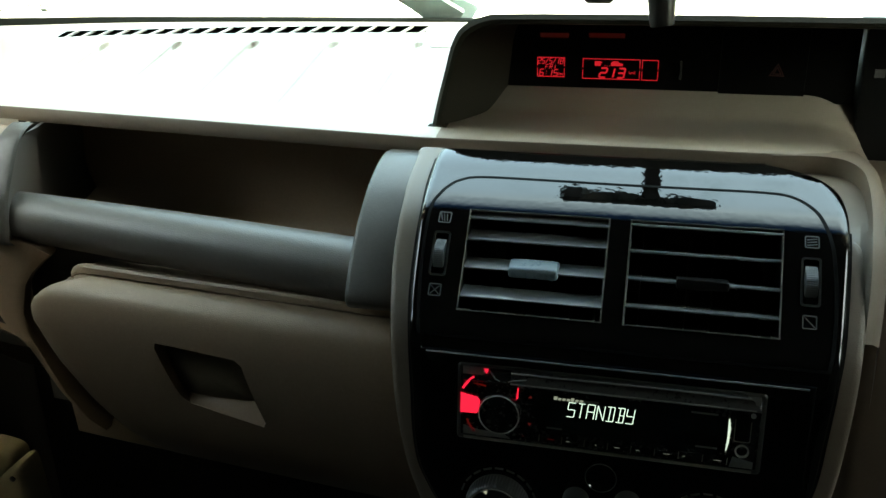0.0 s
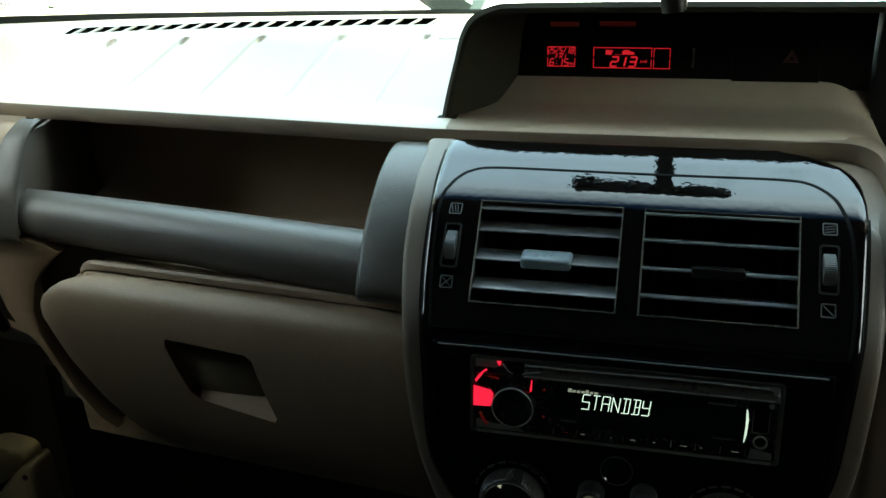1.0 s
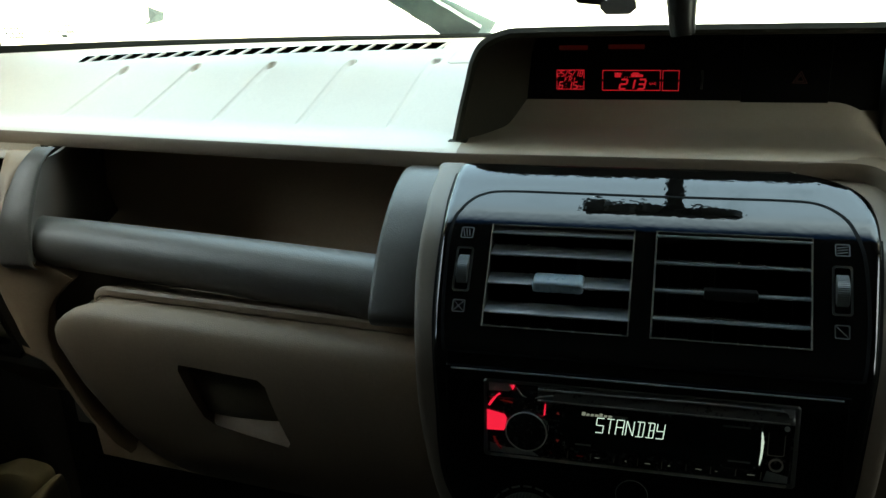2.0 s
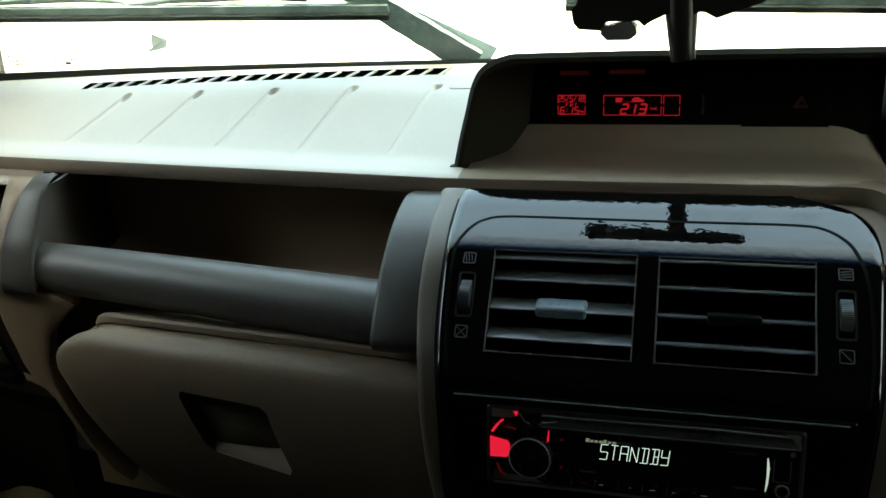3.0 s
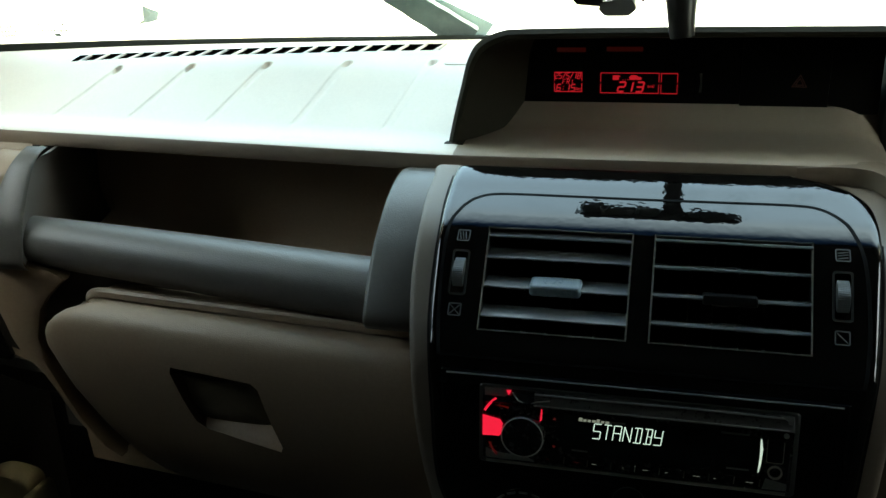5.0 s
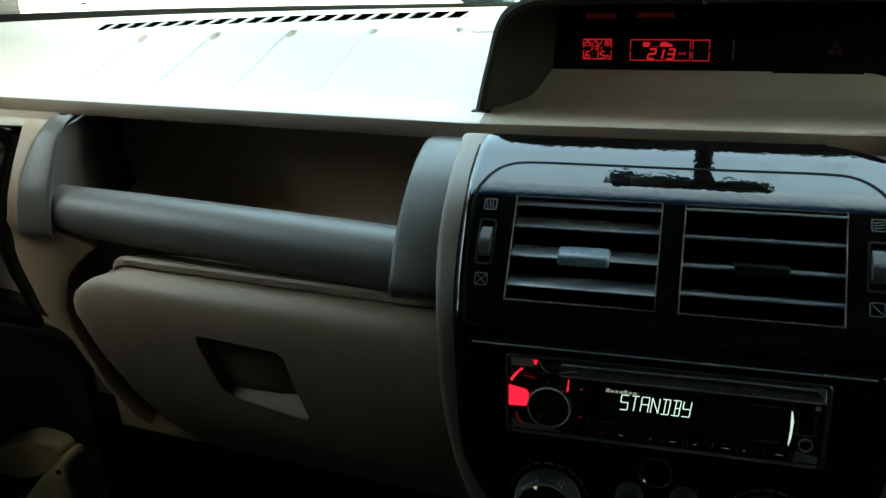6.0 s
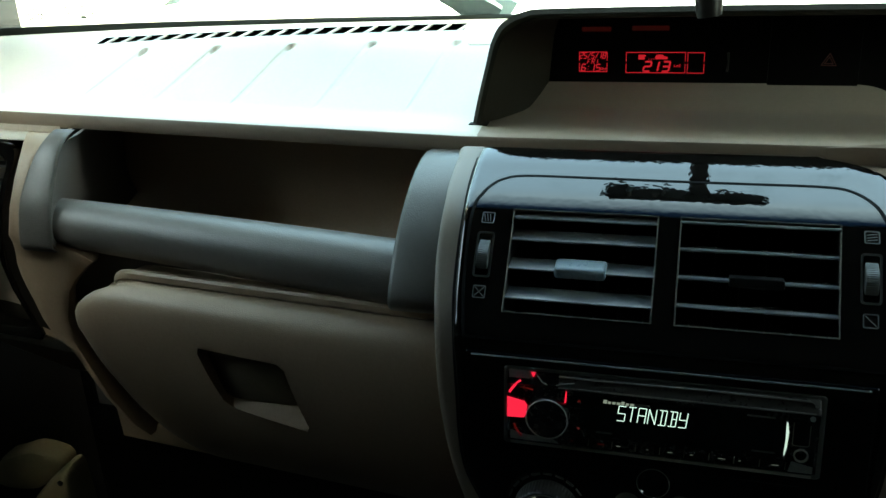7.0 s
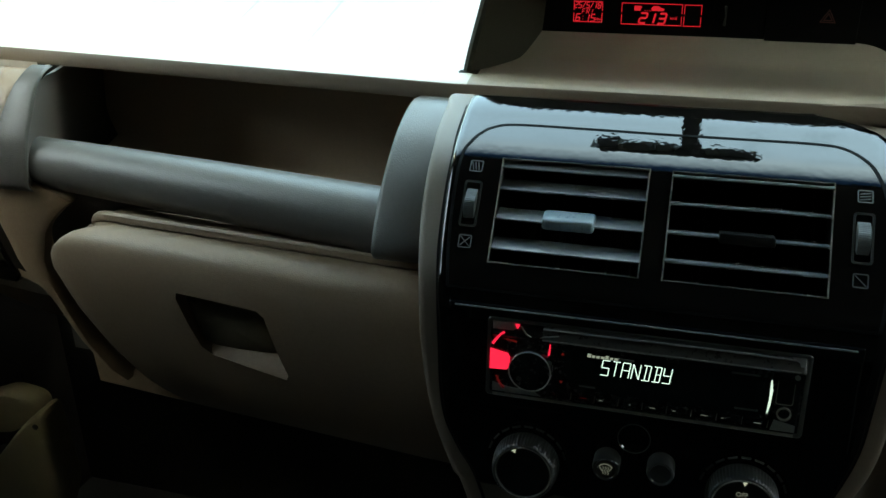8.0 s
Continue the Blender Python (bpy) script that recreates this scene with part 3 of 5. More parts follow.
# lower dash round the glove box, and the pillar of trim left of it
part("lower_panel", swept([(0.154, -0.056), (0.141, -0.058), (0.136, -0.066), (0.134, -0.12), (0.14, -0.2), (0.2, -0.25), (0.3, -0.27)], -0.545, -0.130), TAUPE, dash)
rows = []
for z, xl, xr, y in ((0.1165, -0.602, -0.566, 0.214), (0.1185, -0.592, -0.556, 0.182), (0.1150, -0.581, -0.5535, 0.163), (0.1050, -0.577, -0.558, 0.1515), (0.0890, -0.577, -0.5615, 0.1404), (0.0663, -0.578, -0.5635, 0.1284), (0.042, -0.5797, -0.562, 0.1213),
                     (0.033, -0.5815, -0.530, 0.1240), (0.0257, -0.5835, -0.512, 0.1265), (0.018, -0.5850, -0.500, 0.1280), (0.010, -0.5865, -0.511, 0.1285), (-0.002, -0.5850, -0.524, 0.1285), (-0.0145, -0.5815, -0.533, 0.1285), (-0.043, -0.571, -0.5405, 0.1280), (-0.060, -0.5605, -0.5365, 0.1270), (-0.0745, -0.5430, -0.530, 0.1270),
                     (-0.0912, -0.5330, -0.5225, 0.1272), (-0.1218, -0.5160, -0.5080, 0.1278), (-0.1503, -0.4945, -0.4885, 0.1300), (-0.1640, -0.4800, -0.4785, 0.136)):
    w = xr - xl
    rows.append([Vector((xr - 0.006, y + 0.020, z)), Vector((xr + 0.0008, y + 0.008, z)), Vector((xr, y + 0.0025, z)), Vector((xr - 0.10 * w, y + 0.0004, z)), Vector((xr - 0.35 * w, y, z)), Vector((xl + 0.35 * w, y + 0.0002, z)),
                 Vector((xl + 0.10 * w, y + 0.0014, z)), Vector((xl, y + 0.005, z)), Vector((xl - 0.003, y + 0.012, z)), Vector((xl - 0.008, y + 0.06, z))])
part("corner_trim", grid(rows), TAUPE, dash, "curved taupe trim at the dashboard's end")
part("end_panel", grid([[Vector((x, y, z)) for z in (0.124, 0.0, -0.07, -0.12)] for x, y in ((-0.56, 0.195), (-0.62, 0.20), (-0.68, 0.21), (-0.80, 0.22))]), BEIGE, dash)
part("end_skirt", grid([[Vector((x, y + 1.1 * max(0.0, -0.088 - z), z)) for z in (-0.080, -0.084, -0.088, -0.12, -0.16, -0.20, -0.27)] for x, y in ((-0.480, 0.150), (-0.540, 0.150), (-0.62, 0.178), (-0.70, 0.190), (-0.80, 0.20))]), TAUPE, dash, "shaded taupe panel under the side outlet")

part("vent_brow", grid([[Vector((x, y, z)) for y, z in ((0.224, 0.1165), (0.186, 0.1180), (0.178, 0.1172), (0.1750, 0.1158), (0.176, 0.1145), (0.20, 0.1138))] for x in (-0.80, -0.70, -0.64, -0.60, -0.590, -0.580)]), RIM_TRIM, dash, "beige brow over the side outlet")
# dark sheet put in for the shade between trim and glove box
part("corner_shade", grid([[Vector((x, 0.152 + 0.1 * (-0.40 - x) * 0.4, z)) for z in (0.0340, 0.0, -0.07, -0.15)] for x in (-0.55, -0.50, -0.44, -0.40)]), CAP, dash, "dark sheet for the shade behind the glove box corner")
# side air outlet at the far end
side = thing("side_air_vent", "gloss black passenger side air outlet", "air vent")
out_v = [(-0.70, 0.1145), (-0.606, 0.1140), (-0.598, 0.1115), (-0.5955, 0.106), (-0.5985, 0.097), (-0.612, 0.075), (-0.626, 0.046), (-0.6355, 0.016), (-0.637, -0.014), (-0.630, -0.044), (-0.612, -0.087), (-0.618, -0.094), (-0.70, -0.090)]
cxv, czv = -0.700, 0.012
rows = []
for kx, kz, y in ((1.0, 1.0, 0.195), (1.0, 1.0, 0.174), (0.985, 0.99, 0.1722), (0.93, 0.95, 0.1720), (0.88, 0.90, 0.1728), (0.80, 0.86, 0.1790), (0.72, 0.83, 0.1950), (0.70, 0.82, 0.2150)):
    rows.append([Vector((cxv + (x - cxv) * kx, y, czv + (z - czv) * kz)) for x, z in out_v])
part("bezel", grid(rows, True), GLOSS, side)
part("duct", prism([(-0.72, 0.10), (-0.615, 0.10), (-0.650, -0.08), (-0.72, -0.08)], 0.215, 0.218), BLACK, side, "dark duct behind the slats", False)
for k in range(4):
    part("slat", block(-0.71, -0.640 + 0.008 * k, 0.186, 0.200, 0.03 + 0.018 * k, 0.033 + 0.018 * k, 0.001), SLAT, side)

# ---- centre console ----
console = thing("centre_console", "gloss black centre console in a taupe surround", "centre console")
S0, S1 = RIM.s_at(-0.24), RIM.s_at(0.1342)
VENT_S0, VENT_S1 = s_at(0.0575), s_at(0.1105)
HOLES = [(-0.1003, -0.0064, VENT_S0, VENT_S1), (0.0064, 0.1003, VENT_S0, VENT_S1)]
trim_l = lerp_table([(RIM.s_at(z), x) for z, x in ((-0.24, -0.055), (-0.104, -0.104), (-0.0897, -0.1125), (-0.0659, -0.1225), (-0.0508, -0.1275), (-0.0268, -0.1330), (0.0011, -0.1369), (0.0324, -0.1390), (0.0524, -0.1412), (0.0704, -0.1440), (0.0855, -0.1457), (0.101, -0.1464), (0.1156, -0.1475), (0.122, -0.1494), (0.1317, -0.1515), (0.1338, -0.1535))])
trim_r = lerp_table([(RIM.s_at(z), x) for z, x in ((-0.24, 0.066), (-0.104, 0.1045), (-0.0703, 0.122), (-0.0475, 0.1320), (-0.0273, 0.1365), (0.0008, 0.1393), (0.0329, 0.1415), (0.0622, 0.1438), (0.0800, 0.1452), (0.0900, 0.1455), (0.1020, 0.1440), (0.1100, 0.137), (0.1160, 0.110), (0.1200, 0.050), (0.1250, -0.06), (0.1345, -0.10))])
RIM_HOLES = [(-0.118, 0.118, RIM.s_at(0.05), RIM.s_at(0.1215))]
part("surround", face_sheet(S0, S1, trim_l, trim_r, -0.003, edge=0.005, drop=0.06, holes=RIM_HOLES, on=RIM.at), TAUPE_RIM, console, "taupe grained surround")
bez_l = lerp_table([(s_at(z), x) for z, x in ((-0.24, -0.05), (-0.104, -0.090), (-0.0703, -0.1075), (-0.0496, -0.1175), (-0.0254, -0.1216), (0.0027, -0.1230), (0.030, -0.1247), (0.0511, -0.1268), (0.0661, -0.1286), (0.0811, -0.1296), (0.0964, -0.1301), (0.1117, -0.1308), (0.122, -0.1330), (0.1325, -0.1352))])
bez_r = lerp_table([(s_at(z), x) for z, x in ((-0.24, 0.05), (-0.104, 0.092), (-0.0703, 0.110), (-0.0475, 0.119), (-0.0273, 0.124), (0.0008, 0.1265), (0.0329, 0.1290), (0.0481, 0.1308), (0.067, 0.1325), (0.0993, 0.1341), (0.1166, 0.1350), (0.1215, 0.1345), (0.1250, 0.1325), (0.1282, 0.1275), (0.1304, 0.1195), (0.1320, 0.1075), (0.1328, 0.093))])
part("bezel", face_sheet(s_at(-0.086), s_at(0.1328), lambda q: bez_l(q) + 0.002, lambda q: bez_r(q) - 0.002, 0.0015, edge=0.007, drop=0.02, holes=HOLES), GLOSS, console, "piano black bezel reflecting the sky")
# the surround turns over the bezel's far corner and runs into the display shelf
inner = smooth_line([(0.1372, 0.060), (0.1380, 0.0740), (0.1387, 0.0880), (0.1391, 0.1020), (0.1396, 0.1140), (0.1388, 0.1210), (0.1365, 0.1250), (0.1315, 0.1282), (0.1235, 0.1303), (0.1110, 0.1318), (0.0930, 0.1330)], 4)
low = [RIM.at(x, RIM.s_at(z), h) for x, z, h in ((0.1484, 0.060, -0.007), (0.1497, 0.0740, -0.003), (0.1510, 0.0880, -0.001))]
crest = smooth_line(low + [(0.1520, 0.056, 0.1045), (0.1538, 0.075, 0.1140), (0.1566, 0.100, 0.1200), (0.1590, 0.130, 0.1245), (0.1575, 0.152, 0.1285), (0.1470, 0.1675, 0.1308), (0.1270, 0.1718, 0.1312), (0.1000, 0.1722, 0.1300)], 4)
over = smooth_line([p + Vector((0.012, 0.014, -0.008)) for p in low] + [(0.166, 0.072, 0.097), (0.169, 0.095, 0.105), (0.171, 0.120, 0.111), (0.173, 0.150, 0.1150), (0.172, 0.180, 0.1215), (0.158, 0.196, 0.1300), (0.130, 0.194, 0.1335), (0.1000, 0.1900, 0.1320)], 4)
rows = []
for i, (a, o, v) in enumerate(zip(inner, crest, over)):
    fade = max(0.0, 1 - i / 9)
    p = face(a.x, s_at(a.y), -0.003 - 0.006 * fade)
    dip = Vector((0, 0.002, -0.0050)) * math.sin(math.pi * min(1.0, i / len(inner)))
    w = min(1.0, max(0.0, (i - 13) / 12))
    w = w * w * (3 - 2 * w)
    q = o + Vector((-0.0005, 0.0015, -0.0135))
    foot_p = Vector((p.x, p.y + 0.002, q.z))
    open_side = [p + Vector((0, 0, -0.002)), p.lerp(o, 0.12) + dip * 0.5, p.lerp(o, 0.5) + dip, p.lerp(o, 0.86) + dip * 0.4, p.lerp(o, 0.96)]
    undercut = [foot_p, foot_p.lerp(q, 0.4), foot_p.lerp(q, 0.85), q, q.lerp(o, 0.65) + Vector((0, -0.0008, 0))]
    rows.append([p + Vector((-0.002, 0.002, -0.014))] + [m.lerp(k, w) for m, k in zip(open_side, undercut)]
                + [o, o.lerp(v, 0.12) + Vector((0, 0, 0.0006)), o.lerp(v, 0.45) + Vector((0.001, 0, 0.0012)), v, v + Vector((0.002, 0.004, -0.05))])
part("surround_corner", grid(rows), TAUPE_RIM, console, "taupe corner running into the display shelf")
# dark joint between bezel and surround
for edge_x, sx, top in ((bez_l, -1, 0.131), (bez_r, 1, 0.112)):
    rows = []
    for k in range(61):
        z = -0.16 + (top + 0.16) * k / 60
        x = edge_x(s_at(z)) + sx * 0.0053
        q = RIM.s_at(z)
        rows.append([RIM.at(x - 0.0011, q, -0.0035), RIM.at(x - 0.0011, q, -0.0024), RIM.at(x + 0.0011, q, -0.0024), RIM.at(x + 0.0011, q, -0.0035)])
    part("joint", capped(grid(rows, True)), SEAM, console, "dark joint beside the bezel")
# seam of the upper panel
line = [(x, s_at(z)) for x, z in ((-0.123, 0.044), (-0.1265, 0.065), (-0.1285, 0.09), (-0.1280, 0.1115), (-0.1246, 0.1168), (-0.1205, 0.1198), (-0.1140, 0.1221), (-0.0990, 0.1236), (-0.05, 0.1237), (0, 0.1236), (0.05, 0.1237), (0.0909, 0.1237), (0.1076, 0.1226), (0.1195, 0.1188), (0.1256, 0.1124), (0.1298, 0.0989), (0.1312, 0.075), (0.130, 0.055), (0.128, 0.0445))]
line = [tuple(p) for p in smooth_line(line, 5)]
part("seam", strip(line, 0.0022, 0.0012, 0.0006), SEAM, console)
part("seam", strip([(-0.123, s_at(0.044)), (0.0, s_at(0.044)), (0.128, s_at(0.0445))], 0.0016, 0.0012, 0.0006), SEAM, console)
# raised panel round the radio
part("radio_panel", face_sheet(s_at(-0.030), s_at(0.0345), lambda s: -0.1195, lambda s: 0.1205, 0.0026, edge=0.0014, drop=0.005), GLOSS, console, "gloss black panel round the radio")
# grey tube stands in for the highlight along the panel's upper edge
part("panel_edge_highlight", tube([face(x, s_at(0.0340), 0.0030) for x in (-0.1170, -0.06, 0.0, 0.06, 0.1180)], 0.0006, 8), CORNER_GREY, console, "highlight along the upper edge of the radio panel")


# ---- air vents ----
def air_vent(x0, x1, tilt, tab_mat, label):
    v = thing("air_vent", label, "air vent", "centre air vents")
    xm, sm, w, hgt = (x0 + x1) / 2, (VENT_S0 + VENT_S1) / 2, x1 - x0, VENT_S1 - VENT_S0
    m = face_pose(xm, sm, 0.0)

    def put(bm):
        bm.transform(m)
        return bm
    bx = bmesh.new()
    d = 0.045
    c = [(-w / 2, -hgt / 2), (w / 2, -hgt / 2), (w / 2, hgt / 2), (-w / 2, hgt / 2)]
    grid([[Vector((a, b, 0.0012)) for a, b in c], [Vector((a, b, -d)) for a, b in c]], True, bx)
    bmesh.ops.contextual_create(bx, geom=[q for q in bx.verts if q.co.z < -0.03])
    part("duct", put(bx), BLACK, v, "", False)
    rim = bmesh.new()
    prev = []
    for k, q in ((0.0, 0.0), (0.0, 0.0012), (0.0011, 0.0012), (0.0014, 0.0)):
        prev.append([Vector((a - math.copysign(k - 0.0003, a), b - math.copysign(k - 0.0003, b), 0.0012 + q)) for a, b in c])
    part("rim", put(grid(prev, True, rim)), VENT_EDGE, v, "thin worn edge", False)
    zs = [-0.0192, 0.0006, 0.0205, 0.0345] if tab_mat is TAB else [-0.0190, -0.0010, 0.0175, 0.0345]
    n = len(zs)
    for i, b in enumerate(zs):
        # vane: thin wing turned about its long axis
        vane = bmesh.new()
        prof_v = [(-0.0075, 0.0), (-0.0055, 0.0009), (0.006, 0.0012), (0.0078, 0.0008), (0.0082, 0.0), (0.0078, -0.0008), (0.006, -0.0012), (-0.0055, -0.0009)]
        rows_v = []
        for xx in (-w / 2 + 0.0006, w / 2 - 0.0006):
            rows_v.append([Vector((xx, q, p)) for p, q in prof_v])
        capped(grid(rows_v, True, vane))
        vane.transform(Matrix.Translation((0, b, -0.0070 if i < 3 else -0.0045)) @ Matrix.Rotation(radians(tilt), 4, "X"))
        sl = part("slat", put(vane), SLAT, v)
        if i == 1:
            tab = bevel(block(-0.0165, 0.0165, -0.0042, 0.0042, -0.004, 0.0105), 0.0032, 4)
            if tab_mat is BLACK:
                tab = merged(bevel(block(-0.0160, 0.0160, -0.0028, 0.0028, -0.004, 0.0105), 0.001),
                             *[block(-0.0150 + 0.0013 * k, -0.0143 + 0.0013 * k, -0.0033, 0.0033, 0.0, 0.0108) for k in range(23)])
            tab.transform(Matrix.Translation((0, b, -0.0070 if i < 3 else -0.0045)) @ Matrix.Rotation(radians(tilt), 4, "X"))
            part("tab", put(tab), tab_mat, sl, "smooth grey vane tab" if tab_mat is TAB else "ribbed black vane tab")
    for k in range(6):
        a = -w / 2 + w * (k + 0.5) / 6
        part("louvre", put(block(a - 0.0008, a + 0.0008, -hgt / 2, hgt / 2, -0.042, -0.022)), BLACK, v, "", False)
    return v


air_vent(-0.1003, -0.0064, 47, TAB, "black slatted air vent with dusty upturned vanes")
air_vent(0.0064, 0.1003, 26, BLACK, "black slatted air vent with level vanes seen edge on")


def thumb_wheel(x):
    t = thing("vent_thumbwheel", "ribbed grey thumbwheel beside an air vent", "thumbwheel", "vent thumbwheels")
    m = face_pose(x, s_at(0.0868), -0.0065)
    w = bmesh.new()
    prof_w = []
    n = 120
    rows_w = []
    for h, dr in ((-0.0038, -0.0012), (-0.0034, 0.0), (0.0034, 0.0), (0.0038, -0.0012)):
        rows_w.append([m @ Vector((h, (0.0125 + dr + (0.00025 if k % 2 else 0)) * math.cos(2 * math.pi * k / n), (0.0125 + dr + (0.00025 if k % 2 else 0)) * math.sin(2 * math.pi * k / n))) for k in range(n)])
    part("wheel", capped(grid(rows_w, True, w)), WHEEL, t)
    well = bmesh.new()
    o, i2 = round_rect(-0.0058, 0.0058, -0.0155, 0.0155, 0.002, 3), round_rect(-0.0046, 0.0046, -0.0143, 0.0143, 0.0015, 3)
    grid([[m @ Vector((a, b, 0.0078)) for a, b in o], [m @ Vector((a, b, 0.0089)) for a, b in o], [m @ Vector((a, b, 0.0089)) for a, b in i2], [m @ Vector((a, b, 0.0081)) for a, b in i2]], True, well)
    part("frame", well, KNOB, t, "", False)
    return t


def vent_mark(x, s, crossed, name="vent_symbol"):
    """Small printed square: flow lines or a cross."""
    t = thing(name, "small printed air flow symbol" if not crossed else "small printed vent closed symbol", "symbol", "vent symbols")
    w = 0.0043
    ring = round_rect(-w, w, -w, w, 0.001, 3)
    inn = [(a * 0.84, b * 0.84) for a, b in ring]
    m = face_pose(x, s, 0.0016)
    bm = bmesh.new()
    grid([[m @ Vector((a, b, 0)) for a, b in ring], [m @ Vector((a, b, 0.0003)) for a, b in ring], [m @ Vector((a, b, 0.0003)) for a, b in inn], [m @ Vector((a, b, 0)) for a, b in inn]], True, bm)
    part("outline", bm, PRINT, t, "", False)
    segs = [((-0.003, 0.003), (0.003, -0.003))] + ([((-0.003, -0.003), (0.003, 0.003))] if crossed else [])
    if not crossed:
        segs = [((-0.003 + 0.002 * k, 0.0028), (-0.0015 + 0.0018 * k, -0.0028)) for k in range(3)] if x < 0 else [((-0.003, 0.0014 - 0.0019 * k), (0.003, 0.0024 - 0.0019 * k)) for k in range(3)]
    elif x > 0:
        segs = segs[:1]
    for (a, b), (c, d) in segs:
        k = math.hypot(c - a, d - b)
        n0, n1 = -(d - b) / k * 0.0003, (c - a) / k * 0.0003
        part("stroke", plate([(a + n0, b + n1), (a - n0, b - n1), (c - n0, d - n1), (c + n0, d + n1)], x, s, 0.0016, 0.0003), PRINT, t, "", False)
    return t


for sx in (-1, 1):
    thumb_wheel(sx * 0.1165)
    vent_mark(sx * 0.1167 , s_at(0.1062), False)
    vent_mark(sx * 0.1163, s_at(0.0672), True)


# ---- radio ----
RS = s_at(0.0)
RM = face_pose(0, RS, 0.0015)


def rput(x, z, h):
    """Radio's own face: x across, z up, h out."""
    return RM @ Vector((x, z + 0.0012 + 0.27 * h, 0.45 * h))


def rplate(outline, h0, h1):
    return prism(outline, h0, h1, lambda a, b, c: rput(a, b, c))


radio = thing("car_radio", "black single height car radio showing standby", "car radio")
rows = []
for h, gx, gz in ((0, 0, 0), (0.004, 0, 0), (0.006, 0.001, 0.001), (0.006, 0.0025, 0.002), (0.004, 0.003, 0.0025)):
    rows.append([rput(a, b, h) for a, b in round_rect(-0.0955 + gx, 0.0955 - gx, -0.0268 + gz, 0.0268 - gz, 0.0025, 3)])
part("trim_ring", grid(rows, True), KNOB, radio, "thin worn black trim ring")
# faceplate: a sloping bar along its top, keys and a ledge along its foot
prof_r = [(-0.0245, 0.003), (-0.0235, 0.0085), (-0.0195, 0.0105), (-0.0165, 0.0105), (0.0110, 0.0110), (0.0128, 0.0118), (0.0134, 0.0128)]
prof_t = [(0.0134, 0.0110), (0.0134, 0.0140), (0.0138, 0.0150), (0.0146, 0.0148), (0.0205, 0.0075), (0.0220, 0.0060), (0.0235, 0.0055), (0.0245, 0.003)]
ENDS = ((-0.0925, 0.002), (-0.0918, 0.0005), (-0.09, 0), (-0.06, 0), (0.0, 0), (0.06, 0), (0.0905, 0), (0.0918, 0.0006), (0.0925, 0.002))
part("faceplate", capped(grid([[rput(x, z, max(h - e, 0.002)) for z, h in prof_r] for x, e in ENDS])), RADIO, radio, "black faceplate")
part("top_bar", capped(grid([[rput(x, z, max(h - e, 0.002)) for z, h in prof_t] for x, e in ENDS if x > -0.061])), material("bar_black", (0.028, 0.026, 0.023), 0.3, vary=0.2, grime=0.1), radio, "worn dark sloping bar")
part("corner", capped(grid([[rput(x, z, max(h - e, 0.002)) for z, h in prof_t] for x, e in ENDS if x < -0.059])), RADIO, radio)
# pale colour puts in the bright line along the radio's foot
part("ledge", bevel(rplate([(-0.0900, -0.0268), (0.0900, -0.0268), (0.0900, -0.0252), (-0.0900, -0.0252)], 0.003, 0.0140), 0.0005), HIGHLIGHT_RIM, radio, "ledge under the keys, pale for its highlight")
part("display", bevel(rplate(round_rect(-0.041, 0.0735, -0.0155, 0.0105, 0.0015, 3), 0.0085, 0.0114), 0.0004), material("radio_window", (0.005, 0.0065, 0.006), 0.15, vary=0.1), radio, "dark display window")
part("window_edge", rplate([(0.0742, 0.0075), (0.0749, 0.0075), (0.0759, 0.001), (0.0754, -0.0085), (0.0743, -0.014), (0.0739, -0.0135), (0.0744, -0.004)], 0.0105, 0.0122), lit("white_strip", (0.80, 0.95, 1.0), 0.03), radio, "lit white strip beside the window", False)


